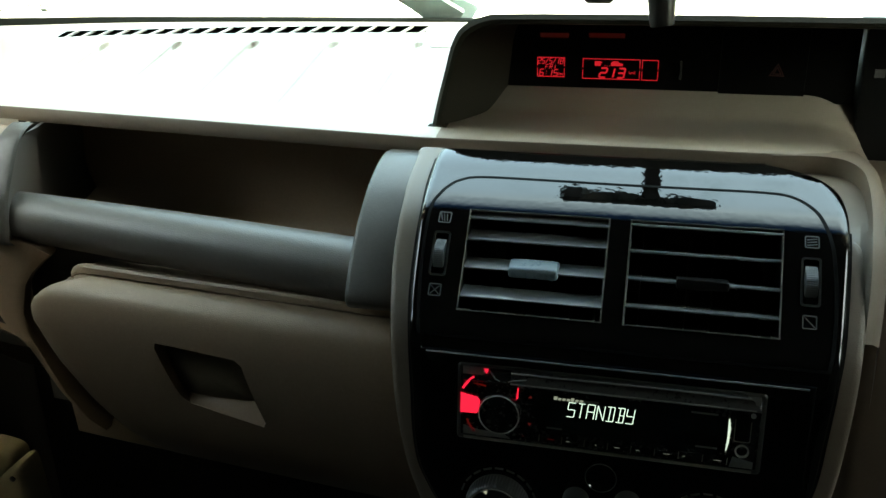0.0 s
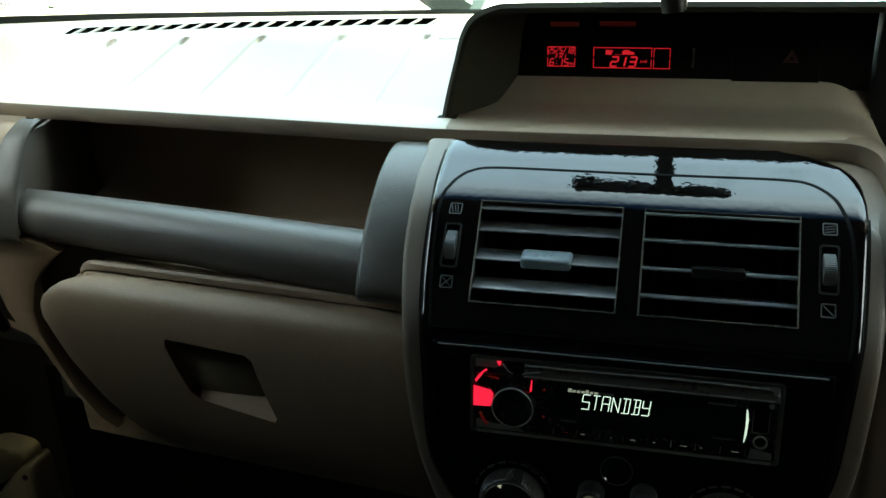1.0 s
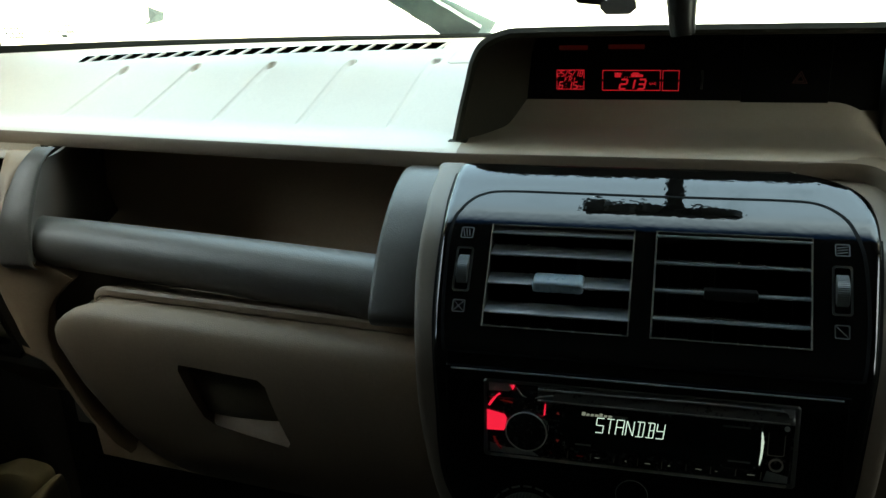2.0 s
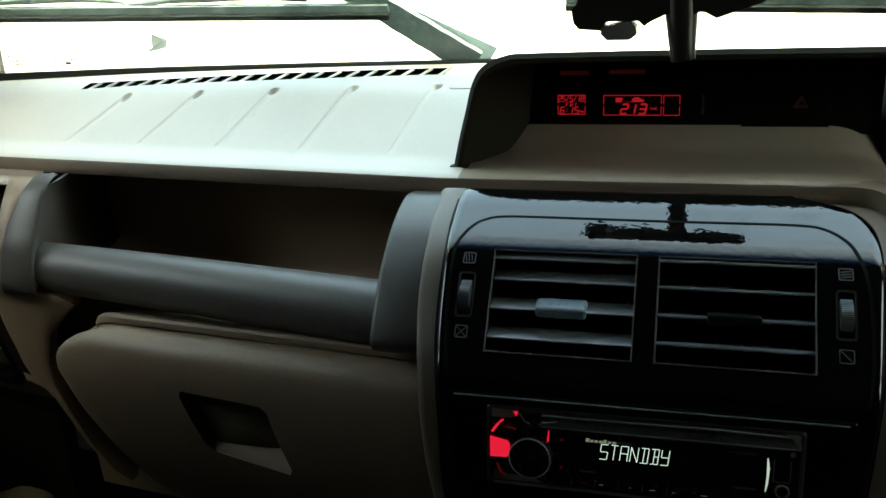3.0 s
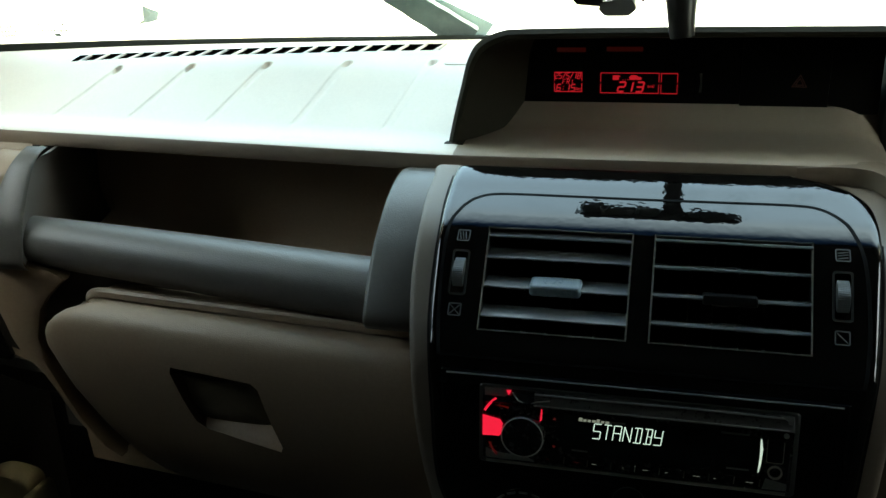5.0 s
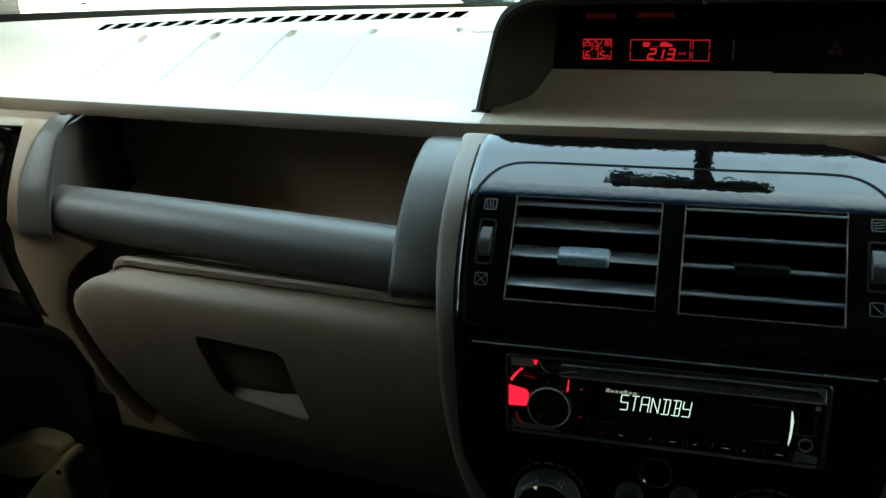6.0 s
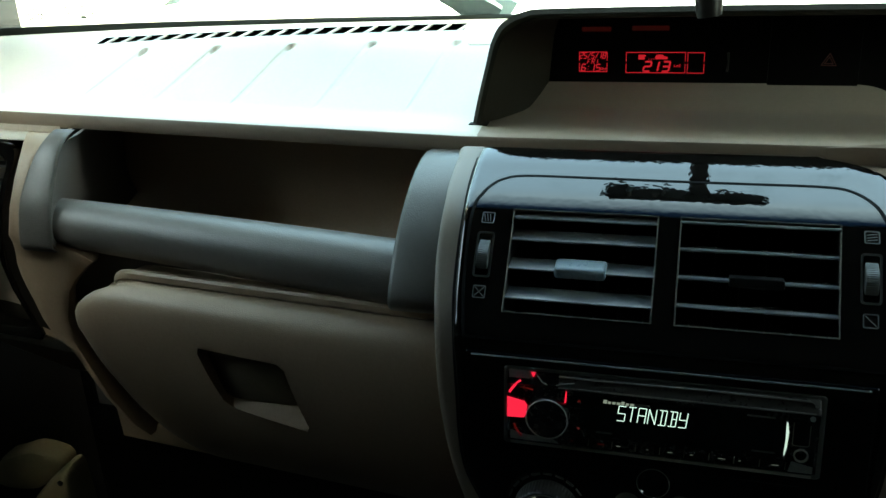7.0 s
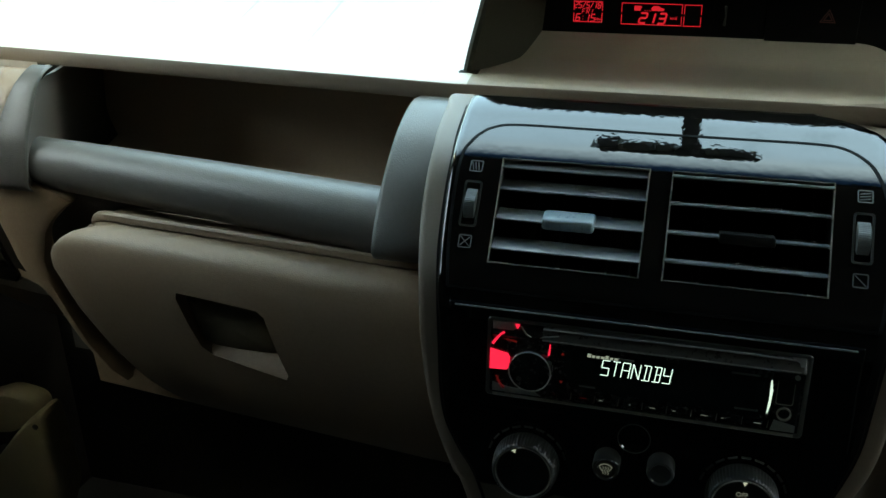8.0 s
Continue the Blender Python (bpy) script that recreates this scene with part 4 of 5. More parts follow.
# segment letters: strokes on a 2 x 2 cell grid
GLYPHS = {"S": [(1, 2, 0, 2), (0, 2, 0, 1), (0, 1, 1, 1), (1, 1, 1, 0), (1, 0, 0, 0)], "T": [(0, 2, 1, 2), (0.5, 2, 0.5, 0)],
          "A": [(0, 0, 0, 2), (0, 2, 1, 2), (1, 2, 1, 0), (0, 1, 1, 1)], "N": [(0, 0, 0, 2), (0, 2, 1, 0), (1, 0, 1, 2)],
          "D": [(0, 2, 1, 2), (1, 2, 1, 0), (1, 0, 0, 0), (0.4, 2, 0.4, 0)], "B": [(0, 2, 1, 2), (1, 2, 1, 0), (1, 0, 0, 0), (0.4, 2, 0.4, 0), (0.4, 1, 1, 1)],
          "Y": [(0, 2, 0, 1), (0, 1, 1, 1), (1, 2, 1, 0), (1, 0, 0, 0)],
          "1": [(0.75, 0, 0.75, 2)], "2": [(0, 2, 1, 2), (1, 2, 1, 1), (1, 1, 0, 1), (0, 1, 0, 0), (0, 0, 1, 0)],
          "3": [(0, 2, 1, 2), (1, 2, 1, 0), (0, 1, 1, 1), (0, 0, 1, 0)], "5": [(1, 2, 0, 2), (0, 2, 0, 1), (0, 1, 1, 1), (1, 1, 1, 0), (1, 0, 0, 0)],
          "6": [(1, 2, 0, 2), (0, 2, 0, 0), (0, 1, 1, 1), (1, 1, 1, 0), (1, 0, 0, 0)], "8": [(0, 0, 0, 2), (0, 2, 1, 2), (1, 2, 1, 0), (0, 1, 1, 1), (0, 0, 1, 0)],
          "F": [(1, 2, 0, 2), (0, 2, 0, 0), (0, 1, 0.8, 1)], "R": [(0, 0, 0, 2), (0, 2, 1, 2), (1, 2, 1, 1), (1, 1, 0, 1), (0.3, 1, 1, 0)], "I": [(0.5, 0, 0.5, 2)],
          "P": [(0, 0, 0, 2), (0, 2, 1, 2), (1, 2, 1, 1), (1, 1, 0, 1)], "M": [(0, 0, 0, 2), (0, 2, 0.5, 1), (0.5, 1, 1, 2), (1, 2, 1, 0)],
          "/": [(0.1, 0, 0.9, 2)], ":": [(0.5, 0.5, 0.5, 0.7), (0.5, 1.3, 0.5, 1.5)]}


def segments(text, x, z, w, h, pitch, stroke, put, slant=0.18):
    """Writing of a segment display; x, z: its lower left corner."""
    bm = bmesh.new()
    for i, ch in enumerate(text):
        for a, b, c, d in GLYPHS.get(ch, ()):
            p, q = Vector((a * w, b * h / 2)), Vector((c * w, d * h / 2))
            k = (q - p).normalized()
            p, q = p + k * stroke * 0.25, q - k * stroke * 0.25
            n = Vector((-k.y, k.x)) * stroke / 2
            out = [p + n, p + k * -stroke * 0.3, p - n, q - n, q + k * stroke * 0.3, q + n]
            vs0 = [bm.verts.new(put(x + i * pitch + o.x + o.y * slant, z + o.y, 0.0)) for o in out]
            vs1 = [bm.verts.new(put(x + i * pitch + o.x + o.y * slant, z + o.y, 0.0003)) for o in out]
            bm.faces.new(vs1)
            for j in range(6):
                bm.faces.new((vs0[j], vs0[(j + 1) % 6], vs1[(j + 1) % 6], vs1[j]))
    return bm


part("writing", segments("STANDBY", -0.0235, -0.0035, 0.0044, 0.0098, 0.0061, 0.00054, lambda a, b, c: rput(a, b, 0.0116 + c), 0.12), WHITE_SEG, radio, "lit white word STANDBY", False)
# worn edges, with their highlights put into a paler colour
part("edge", tube([rput(x, 0.0222 + 0.0004 * math.sin(x * 40), 0.0082) for x in (-0.060, -0.03, 0.0, 0.03, 0.06, 0.0885)], 0.00065, 8), HIGHLIGHT_RIM, radio, "worn upper edge, paler for its highlight")
part("edge", tube([rput(x, 0.0140, 0.0152) for x in (-0.060, -0.02, 0.02, 0.06, 0.0895)], 0.00045, 6), VENT_EDGE, radio, "worn edge of the sloping bar, paler for its highlight")
part("edge", tube([rput(x, z, 0.0135) for x, z in ((-0.0735, 0.0215), (-0.0700, 0.0165), (-0.0640, 0.0140), (-0.0585, 0.0165), (-0.0500, 0.0180))], 0.0004, 6), HIGHLIGHT_RIM, radio, "thin curved line round the knob's corner")
part("corner_plate", bevel(rplate([(-0.0915, 0.0120), (-0.0855, 0.0120), (-0.0765, 0.0205), (-0.0745, 0.0238), (-0.0915, 0.0238)], 0.0060, 0.0100), 0.0008), CORNER_GREY, radio, "lighter grey corner of the faceplate")
part("corner_plate", bevel(rplate([(0.0770, -0.0238), (0.0905, -0.0238), (0.0905, -0.0195), (0.0785, -0.0170)], 0.0080, 0.0118), 0.0008), CORNER_GREY, radio, "lighter grey corner of the faceplate")
part("corner_plate", bevel(rplate([(-0.0905, -0.0238), (-0.0590, -0.0238), (-0.0640, -0.0205), (-0.0800, -0.0200), (-0.0905, -0.0175)], 0.0080, 0.0110), 0.0008), CORNER_GREY, radio, "lighter grey corner of the faceplate")
part("edge", tube([rput(0.0912, z, 0.0075) for z in (-0.022, -0.005, 0.010, 0.0235)], 0.0006, 6), CORNER_GREY, radio, "worn side edge, paler for its highlight")
part("corner_plate", bevel(rplate([(0.0840, 0.0238), (0.0915, 0.0238), (0.0915, 0.0130), (0.0900, 0.0130), (0.0885, 0.0205)], 0.0070, 0.0105), 0.0006), CORNER_GREY, radio, "lighter grey corner of the faceplate")
part("screw", turned([(0.0016, 0), (0.0016, 0.0008), (0.0008, 0.0010), (0.0003, 0.0006)], RM @ Matrix.Translation((0.0880, 0.0160, 0.0062)), 14), CHROME, radio, "tiny bright screw")
# knob and its keys
KX, KZ = -0.0662, -0.0052
km = RM @ Matrix.Translation((KX, KZ + 0.004, 0.0045))
radio_knob = part("knob", turned([(0.0138, 0), (0.0136, 0.0052), (0.0131, 0.0060), (0.0118, 0.0060), (0.0112, 0.0056), (0.002, 0.0056)], km, 44), RADIO, radio, "round black volume knob")
part("ring", hoop([(0.0132, 0.0054), (0.0134, 0.0062), (0.0130, 0.0066), (0.0126, 0.0062), (0.0126, 0.0054)], km, 44), HIGHLIGHT_RIM, radio_knob, "thin bright ring")
part("key", bevel(rplate([(-0.0925, 0.0050), (-0.0812, 0.0028), (-0.0797, 0.0005), (-0.0802, -0.0060), (-0.0817, -0.0085), (-0.0925, -0.0090)], 0.008, 0.0125), 0.0006), RED_KEY, radio, "lit red source key")
arc = [(0.0282 * math.cos(radians(a)), 0.0282 * math.sin(radians(a))) for a in range(128, 153, 3)]
part("key", rplate([(KX - 0.0005 + a, KZ + b) for a, b in arc] + [(KX - 0.0005 + a * 0.96, KZ + b * 0.96) for a, b in arc[::-1]], 0.0105, 0.0150), RED_KEY, radio, "thin lit red arc", False)
arc = [(0.0240 * math.cos(radians(a)), 0.0240 * math.sin(radians(a))) for a in range(200, 225, 4)]
part("key", rplate([(KX + a, KZ + b) for a, b in arc] + [(KX + a * 0.95, KZ + b * 0.95) for a, b in arc[::-1]], 0.0095, 0.0118), DIM_RED, radio, "faint red arc", False)
part("bar", rplate([(-0.0845, 0.0120), (-0.0760, 0.0105), (-0.0760, 0.0118), (-0.0845, 0.0133)], 0.0112, 0.0116), DIM_RED, radio, "faint red source mark", False)
part("key", rplate([(-0.0553, 0.0125), (-0.0547, 0.0120), (-0.0550, 0.0050), (-0.0562, 0.0040)], 0.0100, 0.0118), RED_KEY, radio, "thin lit red arc", False)
part("key", rplate([(-0.0775, 0.0228), (-0.0745, 0.0228), (-0.0760, 0.0198)], 0.0095, 0.0122), RED_KEY, radio, "small red arrow", False)
for zz, up in ((0.0068, 1), (-0.0120, -1)):
    part("key", bevel(rplate(round_rect(-0.0505, -0.0425, zz - 0.003, zz + 0.003, 0.001, 2), 0.009, 0.0118), 0.0005), RADIO, radio)
    part("arrow", rplate([(-0.0482, zz - 0.0008 * up), (-0.0458, zz - 0.0008 * up), (-0.0470, zz + 0.001 * up)], 0.0117, 0.0120), DIM_RED, radio, "", False)
# printed mark given a faint glow in place of light falling on it
MARK_LIT = lit("glowing_maker_print", (0.75, 0.8, 0.78), 0.010)
for k in range(7):
    a, b = -0.0322 + 0.0027 * k, 0.0020 if k % 3 else 0.0023
    part("bar", rplate([(a, 0.0070), (a + b, 0.0070), (a + b + 0.0003, 0.0086 + 0.0008 * (k % 4 == 0)), (a + 0.0003, 0.0086 + 0.0008 * (k % 4 == 0))], 0.0113, 0.0116), MARK_LIT, radio, "small grey bar of a maker's mark", False)
FAINT_PRINT = material("faint_print", (0.13, 0.13, 0.125), 0.6)
for a, b, z in ((-0.036, -0.026, -0.0128), (0.052, 0.068, 0.0093), (0.056, 0.069, -0.0130), (-0.016, -0.004, 0.0082)):
    part("bar", rplate([(a, z - 0.0006), (b, z - 0.0006), (b, z + 0.0006), (a, z + 0.0006)], 0.0113, 0.0115), FAINT_PRINT, radio, "faint small print", False)
KEY_COUNT = 9
for k in range(KEY_COUNT):
    x = -0.0545 + 0.0145 * k
    part("key", bevel(rplate([(x, -0.0232), (x + 0.0135, -0.0232), (x + 0.0138, -0.0180), (x + 0.0003, -0.0180)], 0.0088, 0.0112), 0.0005), RADIO, radio)
    part("key_edge", rplate([(x + 0.0137, -0.0230), (x + 0.0141, -0.0230), (x + 0.0144, -0.0182), (x + 0.0140, -0.0182)], 0.0095, 0.0114), VENT_EDGE, radio, "", False)
    mark_a, mark_b = x + (0.003, 0.005, 0.0022, 0.0062, 0.004)[k % 5], (0.0014, 0.0042, 0.0026, 0.0010, 0.0032, 0.0018, 0.0040)[k % 7]
    part("mark", rplate([(mark_a, -0.0210), (mark_a + mark_b, -0.0210), (mark_a + mark_b, -0.0207), (mark_a, -0.0207)], 0.0111, 0.0114), DIM_RED if k < 2 else BACKLIT, radio, "", False)
part("usb_cover", bevel(rplate(round_rect(0.0785, 0.0872, -0.0065, 0.0120, 0.001, 2), 0.0098, 0.0116), 0.0005), SCREEN, radio, "black socket cover")
part("usb_rim", grid([[rput(a, b, h) for a, b in round_rect(0.0780 + g, 0.0877 - g, -0.0070 + g, 0.0125 - g, 0.0012, 2)] for h, g in ((0.0095, 0), (0.0114, 0), (0.0114, 0.0005), (0.0098, 0.0005))], True), HIGHLIGHT_RIM, radio)
part("aux_socket", turned([(0.0042, 0), (0.0042, 0.0016), (0.0034, 0.0016), (0.0028, -0.004), (0.0005, -0.004)], RM @ Matrix.Translation((0.0835, -0.0085, 0.0045)), 20), HIGHLIGHT_RIM, radio, "round auxiliary socket")


# ---- climate controls ----
def knob(x, z, r, label, ribs=60, pointer=0.0, off=False):
    t = thing("climate_knob", label, "knob", "climate knobs")
    m = face_pose(x, s_at(z), 0.0015)
    rows_k = []
    for rr, h, rib in ((r, 0, 0), (r, 0.003, 0), (r * 0.97, 0.004, 1), (r * 0.92, 0.0125, 1), (r * 0.89, 0.0140, 0), (r * 0.84, 0.0146, 0), (r * 0.80, 0.0145, 0), (r * 0.77, 0.0135, 0), (r * 0.70, 0.0138, 0), (r * 0.2, 0.0140, 0)):
        rows_k.append([m @ Vector(((rr + rib * (0.0008 if k % 4 < 2 else 0)) * math.cos(2 * math.pi * k / (4 * ribs)), (rr + rib * (0.0008 if k % 4 < 2 else 0)) * math.sin(2 * math.pi * k / (4 * ribs)), h)) for k in range(4 * ribs)])
    part("seat", turned([(r * 1.32, -0.004), (r * 1.32, 0.0003), (r * 1.29, 0.0008), (r * 1.0, 0.0008)], m, 48), GLOSS, t, "gloss black seat with the scale")
    part("dial", capped(grid(rows_k, True)), KNOB, t, "ribbed black dial")
    # pale ring puts in the highlight round the knob's rim
    part("ring", hoop([(r * 0.845, 0.0140), (r * 0.845, 0.0149), (r * 0.815, 0.0150), (r * 0.81, 0.0140)], m, 48), HIGHLIGHT_RIM, t, "thin pale ring for the highlight of the rim")
    part("face", turned([(r * 0.79, 0.0139), (r * 0.77, 0.0142), (r * 0.75, 0.0143), (r * 0.05, 0.0143)], m, 48), BLACK, t, "flat black face")
    c, s_ = math.cos(radians(90 + pointer)), math.sin(radians(90 + pointer))
    a = Vector((c, s_, 0)) * r * 0.78
    n = Vector((-s_, c, 0)) * 0.0014
    tip = a - Vector((c, s_, 0)) * 0.0022
    b3 = bmesh.new()
    lo = [b3.verts.new(m @ (q + Vector((0, 0, 0.0143)))) for q in (a + n, a - n, tip)]
    hi = [b3.verts.new(m @ (q + Vector((0, 0, 0.0150)))) for q in (a + n, a - n, tip)]
    b3.faces.new(hi)
    for i in range(3):
        b3.faces.new((lo[i], lo[(i + 1) % 3], hi[(i + 1) % 3], hi[i]))
    part("pointer", b3, POINTER, t, "small white pointer", False)
    for k in range(9):
        ang = radians(160 - 17.5 * k)
        q = [(rr * math.cos(ang + da), rr * math.sin(ang + da)) for rr, da in ((r * 1.17, -0.11), (r * 1.23, -0.11), (r * 1.23, 0.11), (r * 1.17, 0.11))]
        part("tick", plate(q, x, s_at(z), 0.0024, 0.0003), TICK, t, "", False)
    if off:
        bm = letters("OFF", 0.0040, m @ Matrix.Translation((-0.001, 0.0068, 0.0145)), 0.0002)
        part("writing", bm, POINTER_DIM, t, "small grey word OFF", False)
    return t


knob(-0.0665, -0.0695, 0.0215, "round black ribbed temperature knob", pointer=22)
knob(0.0668, -0.0680, 0.0215, "round black ribbed blower knob set to off", pointer=0, off=True)


def push_knob(x, z, label, defrost=False):
    t = thing("push_button", label, "button", "climate buttons")
    m = face_pose(x, s_at(z), 0.0015)
    part("cap", turned([(0.0085, 0), (0.0085, 0.010), (0.0079, 0.0125), (0.0068, 0.0132), (0.0062, 0.0122), (0.0058, 0.0121), (0.001, 0.0121)], m, 32), KNOB, t)
    if defrost:
        arcs = [(0.0052 * math.cos(radians(a)), -0.0012 + 0.0052 * math.sin(radians(a))) for a in range(35, 146, 10)]
        out = [(a, b) for a, b in arcs] + [(-0.0024, -0.0012), (0.0024, -0.0012)]
        ring = bmesh.new()
        grid([[m @ Vector((a * k, b * k, 0.0128)) for a, b in out] for k in (1.0, 0.84)], True, ring)
        part("symbol", ring, POINTER_DIM, t, "windscreen demist symbol", False)
        for k in (-1, 0, 1):
            part("wave", tube([m @ Vector((0.0016 * k + 0.0005 * math.sin(j * 1.6), -0.0035 + 0.0009 * j, 0.0129)) for j in range(7)], 0.00022, 5), POINTER_DIM, t)
    return t


push_knob(-0.0152, -0.0585, "round black demist push button", True)
push_knob(0.0178, -0.0562, "round black blank push button")
blank = thing("blank_cover", "round black blanking cover flush in the console", "cover")
part("disc", turned([(0.0102, 0.0), (0.0102, 0.0010), (0.0096, 0.0014), (0.0090, 0.0006), (0.0086, 0.0005), (0.001, 0.0005)], face_pose(0.0, s_at(-0.0408), 0.0015), 36), GLOSS, blank)
part("ring", hoop([(0.0100, 0.0008), (0.0102, 0.0016), (0.0097, 0.0018), (0.0096, 0.0008)], face_pose(0.0, s_at(-0.0408), 0.0015), 36), SLAT, blank, "thin pale ring")

# ---- trip display under its cowl ----
cowl = thing("display_cowl", "dark brown plastic cowl over the trip display", "cowl")


def cowl_line(inset, y_front, low):
    """Arch of the cowl from its left foot over the top to the driver's side."""
    pts = [(-0.164 + inset, 0.128 if low else 0.14), (-0.1585 + inset, 0.155), (-0.1525 + inset, 0.180), (-0.1475 + inset, 0.200 - inset * 0.4), (-0.139 + inset * 0.9, 0.2135 - inset * 0.8), (-0.122 + inset * 0.5, 0.2215 - inset), (-0.10, 0.2232 - inset), (0.0, 0.2240 - inset), (0.15, 0.2240 - inset), (0.42, 0.2240 - inset)]
    return [Vector((p.x, y_front + 0.16 * (p.y - 0.137), p.y)) for p in smooth_line(pts, 6)]


front_o, front_i = cowl_line(0.0, 0.196, True), cowl_line(0.007, 0.194, True)
back_o = [Vector((p.x + 0.004, 0.36, p.z - 0.030 if p.z > 0.19 else p.z)) for p in front_o]
mid_o = [Vector((p.x, p.y + 0.006, p.z - 0.0004)) for p in front_o]
deep_i = [Vector((np.interp(p.x, [-0.16, -0.12, 0.0], [-0.112, -0.095, 0.0]), 0.268, min(p.z, 0.2125))) for p in front_i]
low_i = [p + Vector((0.0012, 0.004, -0.001)) for p in front_i]
part("shell", grid([back_o, mid_o, front_o, [(a + b) / 2 + Vector((0, -0.0018, 0)) for a, b in zip(front_o, front_i)], front_i, low_i, deep_i]), COWL, cowl)
part("foot", bevel(block(-0.1655, -0.1500, 0.192, 0.204, 0.1330, 0.1362), 0.0010), COWL, cowl)

display = thing("trip_display", "black glass trip display with red digits", "display")
part("glass", bevel(block(-0.125, 0.1655, 0.262, 0.268, 0.150, 0.216), 0.001), SCREEN, display, "smoked black display glass")


def dput(x, z, h):
    return Vector((x, 0.2617 - h, z))


def half_frame(x0, x1, z0, z1, w, up):
    """Upper or lower half of a thin lit outline, open at half height."""
    zm = (z0 + z1) / 2 + (0.001 if up else -0.001)
    a, b = (z1, z1 - w) if up else (z0, z0 + w)
    return prism([(x0, zm), (x0, a), (x1, a), (x1, zm), (x1 - w, zm), (x1 - w, b), (x0 + w, b), (x0 + w, zm)], 0.2612, 0.2618)


for x0, x1, z0, z1 in ((-0.0867, -0.0635, 0.1655, 0.1820), (-0.0485, -0.0012, 0.1648, 0.1817), (0.0002, 0.0135, 0.1647, 0.1815)):
    for up in (True, False):
        part("field", half_frame(x0, x1, z0, z1, 0.0005, up), RED, display, "lit red outline", False)
part("date", segments("25/5/18", -0.0862, 0.1766, 0.0022, 0.0046, 0.0031, 0.0007, dput), RED, display, "lit red date", False)
part("weekday", segments("FRI", -0.0800, 0.1722, 0.0021, 0.0036, 0.0035, 0.0005, dput), RED, display, "lit red weekday", False)
part("clock", merged(segments("6:15", -0.0850, 0.1662, 0.0030, 0.0055, 0.0040, 0.0009, dput), segments("PM", -0.0695, 0.1664, 0.0018, 0.0024, 0.0025, 0.0004, dput)), RED, display, "lit red clock", False)
part("odometer", segments("213", -0.0345, 0.1662, 0.0052, 0.0078, 0.0074, 0.0015, dput, 0.2), RED, display, "lit red number 213", False)
part("unit", letters("kmE", 0.0032, Matrix.Translation((-0.0075, 0.2612, 0.1697)) @ Matrix.Rotation(radians(90), 4, "X"), 0.0001), RED, display, "lit red unit", False)
part("pump_symbol", prism([(-0.0385, 0.1758), (-0.0335, 0.1758), (-0.0335, 0.1780), (-0.0322, 0.1785), (-0.0335, 0.1795), (-0.0385, 0.1795)], 0.2612, 0.2618), RED, display, "lit red fuel pump", False)
for k in range(3):
    part("dot", block(-0.0305 + 0.002 * k, -0.0298 + 0.002 * k, 0.2612, 0.2618, 0.1757, 0.1763), RED, display, "", False)
part("car_symbol", prism([(-0.0250, 0.1760), (-0.0155, 0.1760), (-0.0152, 0.1778), (-0.0180, 0.1784), (-0.0195, 0.1797), (-0.0238, 0.1797), (-0.0252, 0.1780)], 0.2612, 0.2618), RED, display, "lit red car", False)
part("reset_pin", tube([(0.0312, 0.2600, 0.1665), (0.0318, 0.2598, 0.1740), (0.0312, 0.2600, 0.1815)], [0.0010, 0.0006, 0.0010], 8), KNOB, display, "thin grey reset pin")
# faint glowing bars stand in for the digits' reflection above them
FAINT = lit("faint_red", (1.0, 0.05, 0.03), 0.0006)
part("digit_glow", block(-0.0845, -0.0610, 0.2612, 0.2618, 0.1985, 0.2020), FAINT, display, "faint red glow of the display above its digits", False)
part("digit_glow", block(-0.0440, -0.0150, 0.2612, 0.2618, 0.1990, 0.2025), FAINT, display, "faint red glow of the display above its digits", False)

hazard = thing("hazard_switch", "black hazard switch with a dim red triangle", "switch")
part("key", bevel(block(0.062, 0.128, 0.2609, 0.2622, 0.1555, 0.208), 0.0003), SCREEN, hazard)
tri = [(0.1, 0.1715), (0.1118, 0.1712), (0.1062, 0.1815)]
cx_, cz_ = 0.1060, 0.1748
bm = grid([[Vector((cx_ + (a - cx_) * k, y, cz_ + (b - cz_) * k)) for a, b in tri] for k, y in ((1.0, 0.2609), (1.0, 0.2605), (0.82, 0.2605), (0.82, 0.2609))], True)
HAZARD = material("hazard_print", (0.09, 0.025, 0.02), 0.5)
part("triangle", bm, HAZARD, hazard, "dim red warning triangle", False)
bm = grid([[Vector((cx_ + (a - cx_) * k, y, cz_ + (b - cz_) * k)) for a, b in tri] for k, y in ((0.6, 0.2609), (0.6, 0.2605), (0.42, 0.2605), (0.42, 0.2609))], True)
part("triangle", bm, HAZARD, hazard, "", False)

# driver's side: dark instrument housing beside the display
cluster = thing("instrument_housing", "dark plastic instrument housing beside the display", "instrument panel")
part("panel", bevel(block(0.1680, 0.44, 0.255, 0.30, -0.05, 0.215), 0.003), BLACK, cluster)
part("side", bevel(block(0.1560, 0.44, 0.075, 0.2545, -0.24, 0.11), 0.012, 4), TAUPE_RIM, cluster, "taupe lower panel on the driver's side")
for k in range(2):
    part("bar", block(0.1765 + 0.009 * k, 0.1840 + 0.009 * k, 0.2535, 0.2552, 0.1735, 0.1800, 0.0005), PRINT, cluster, "grey raised bar of a nameplate", False)

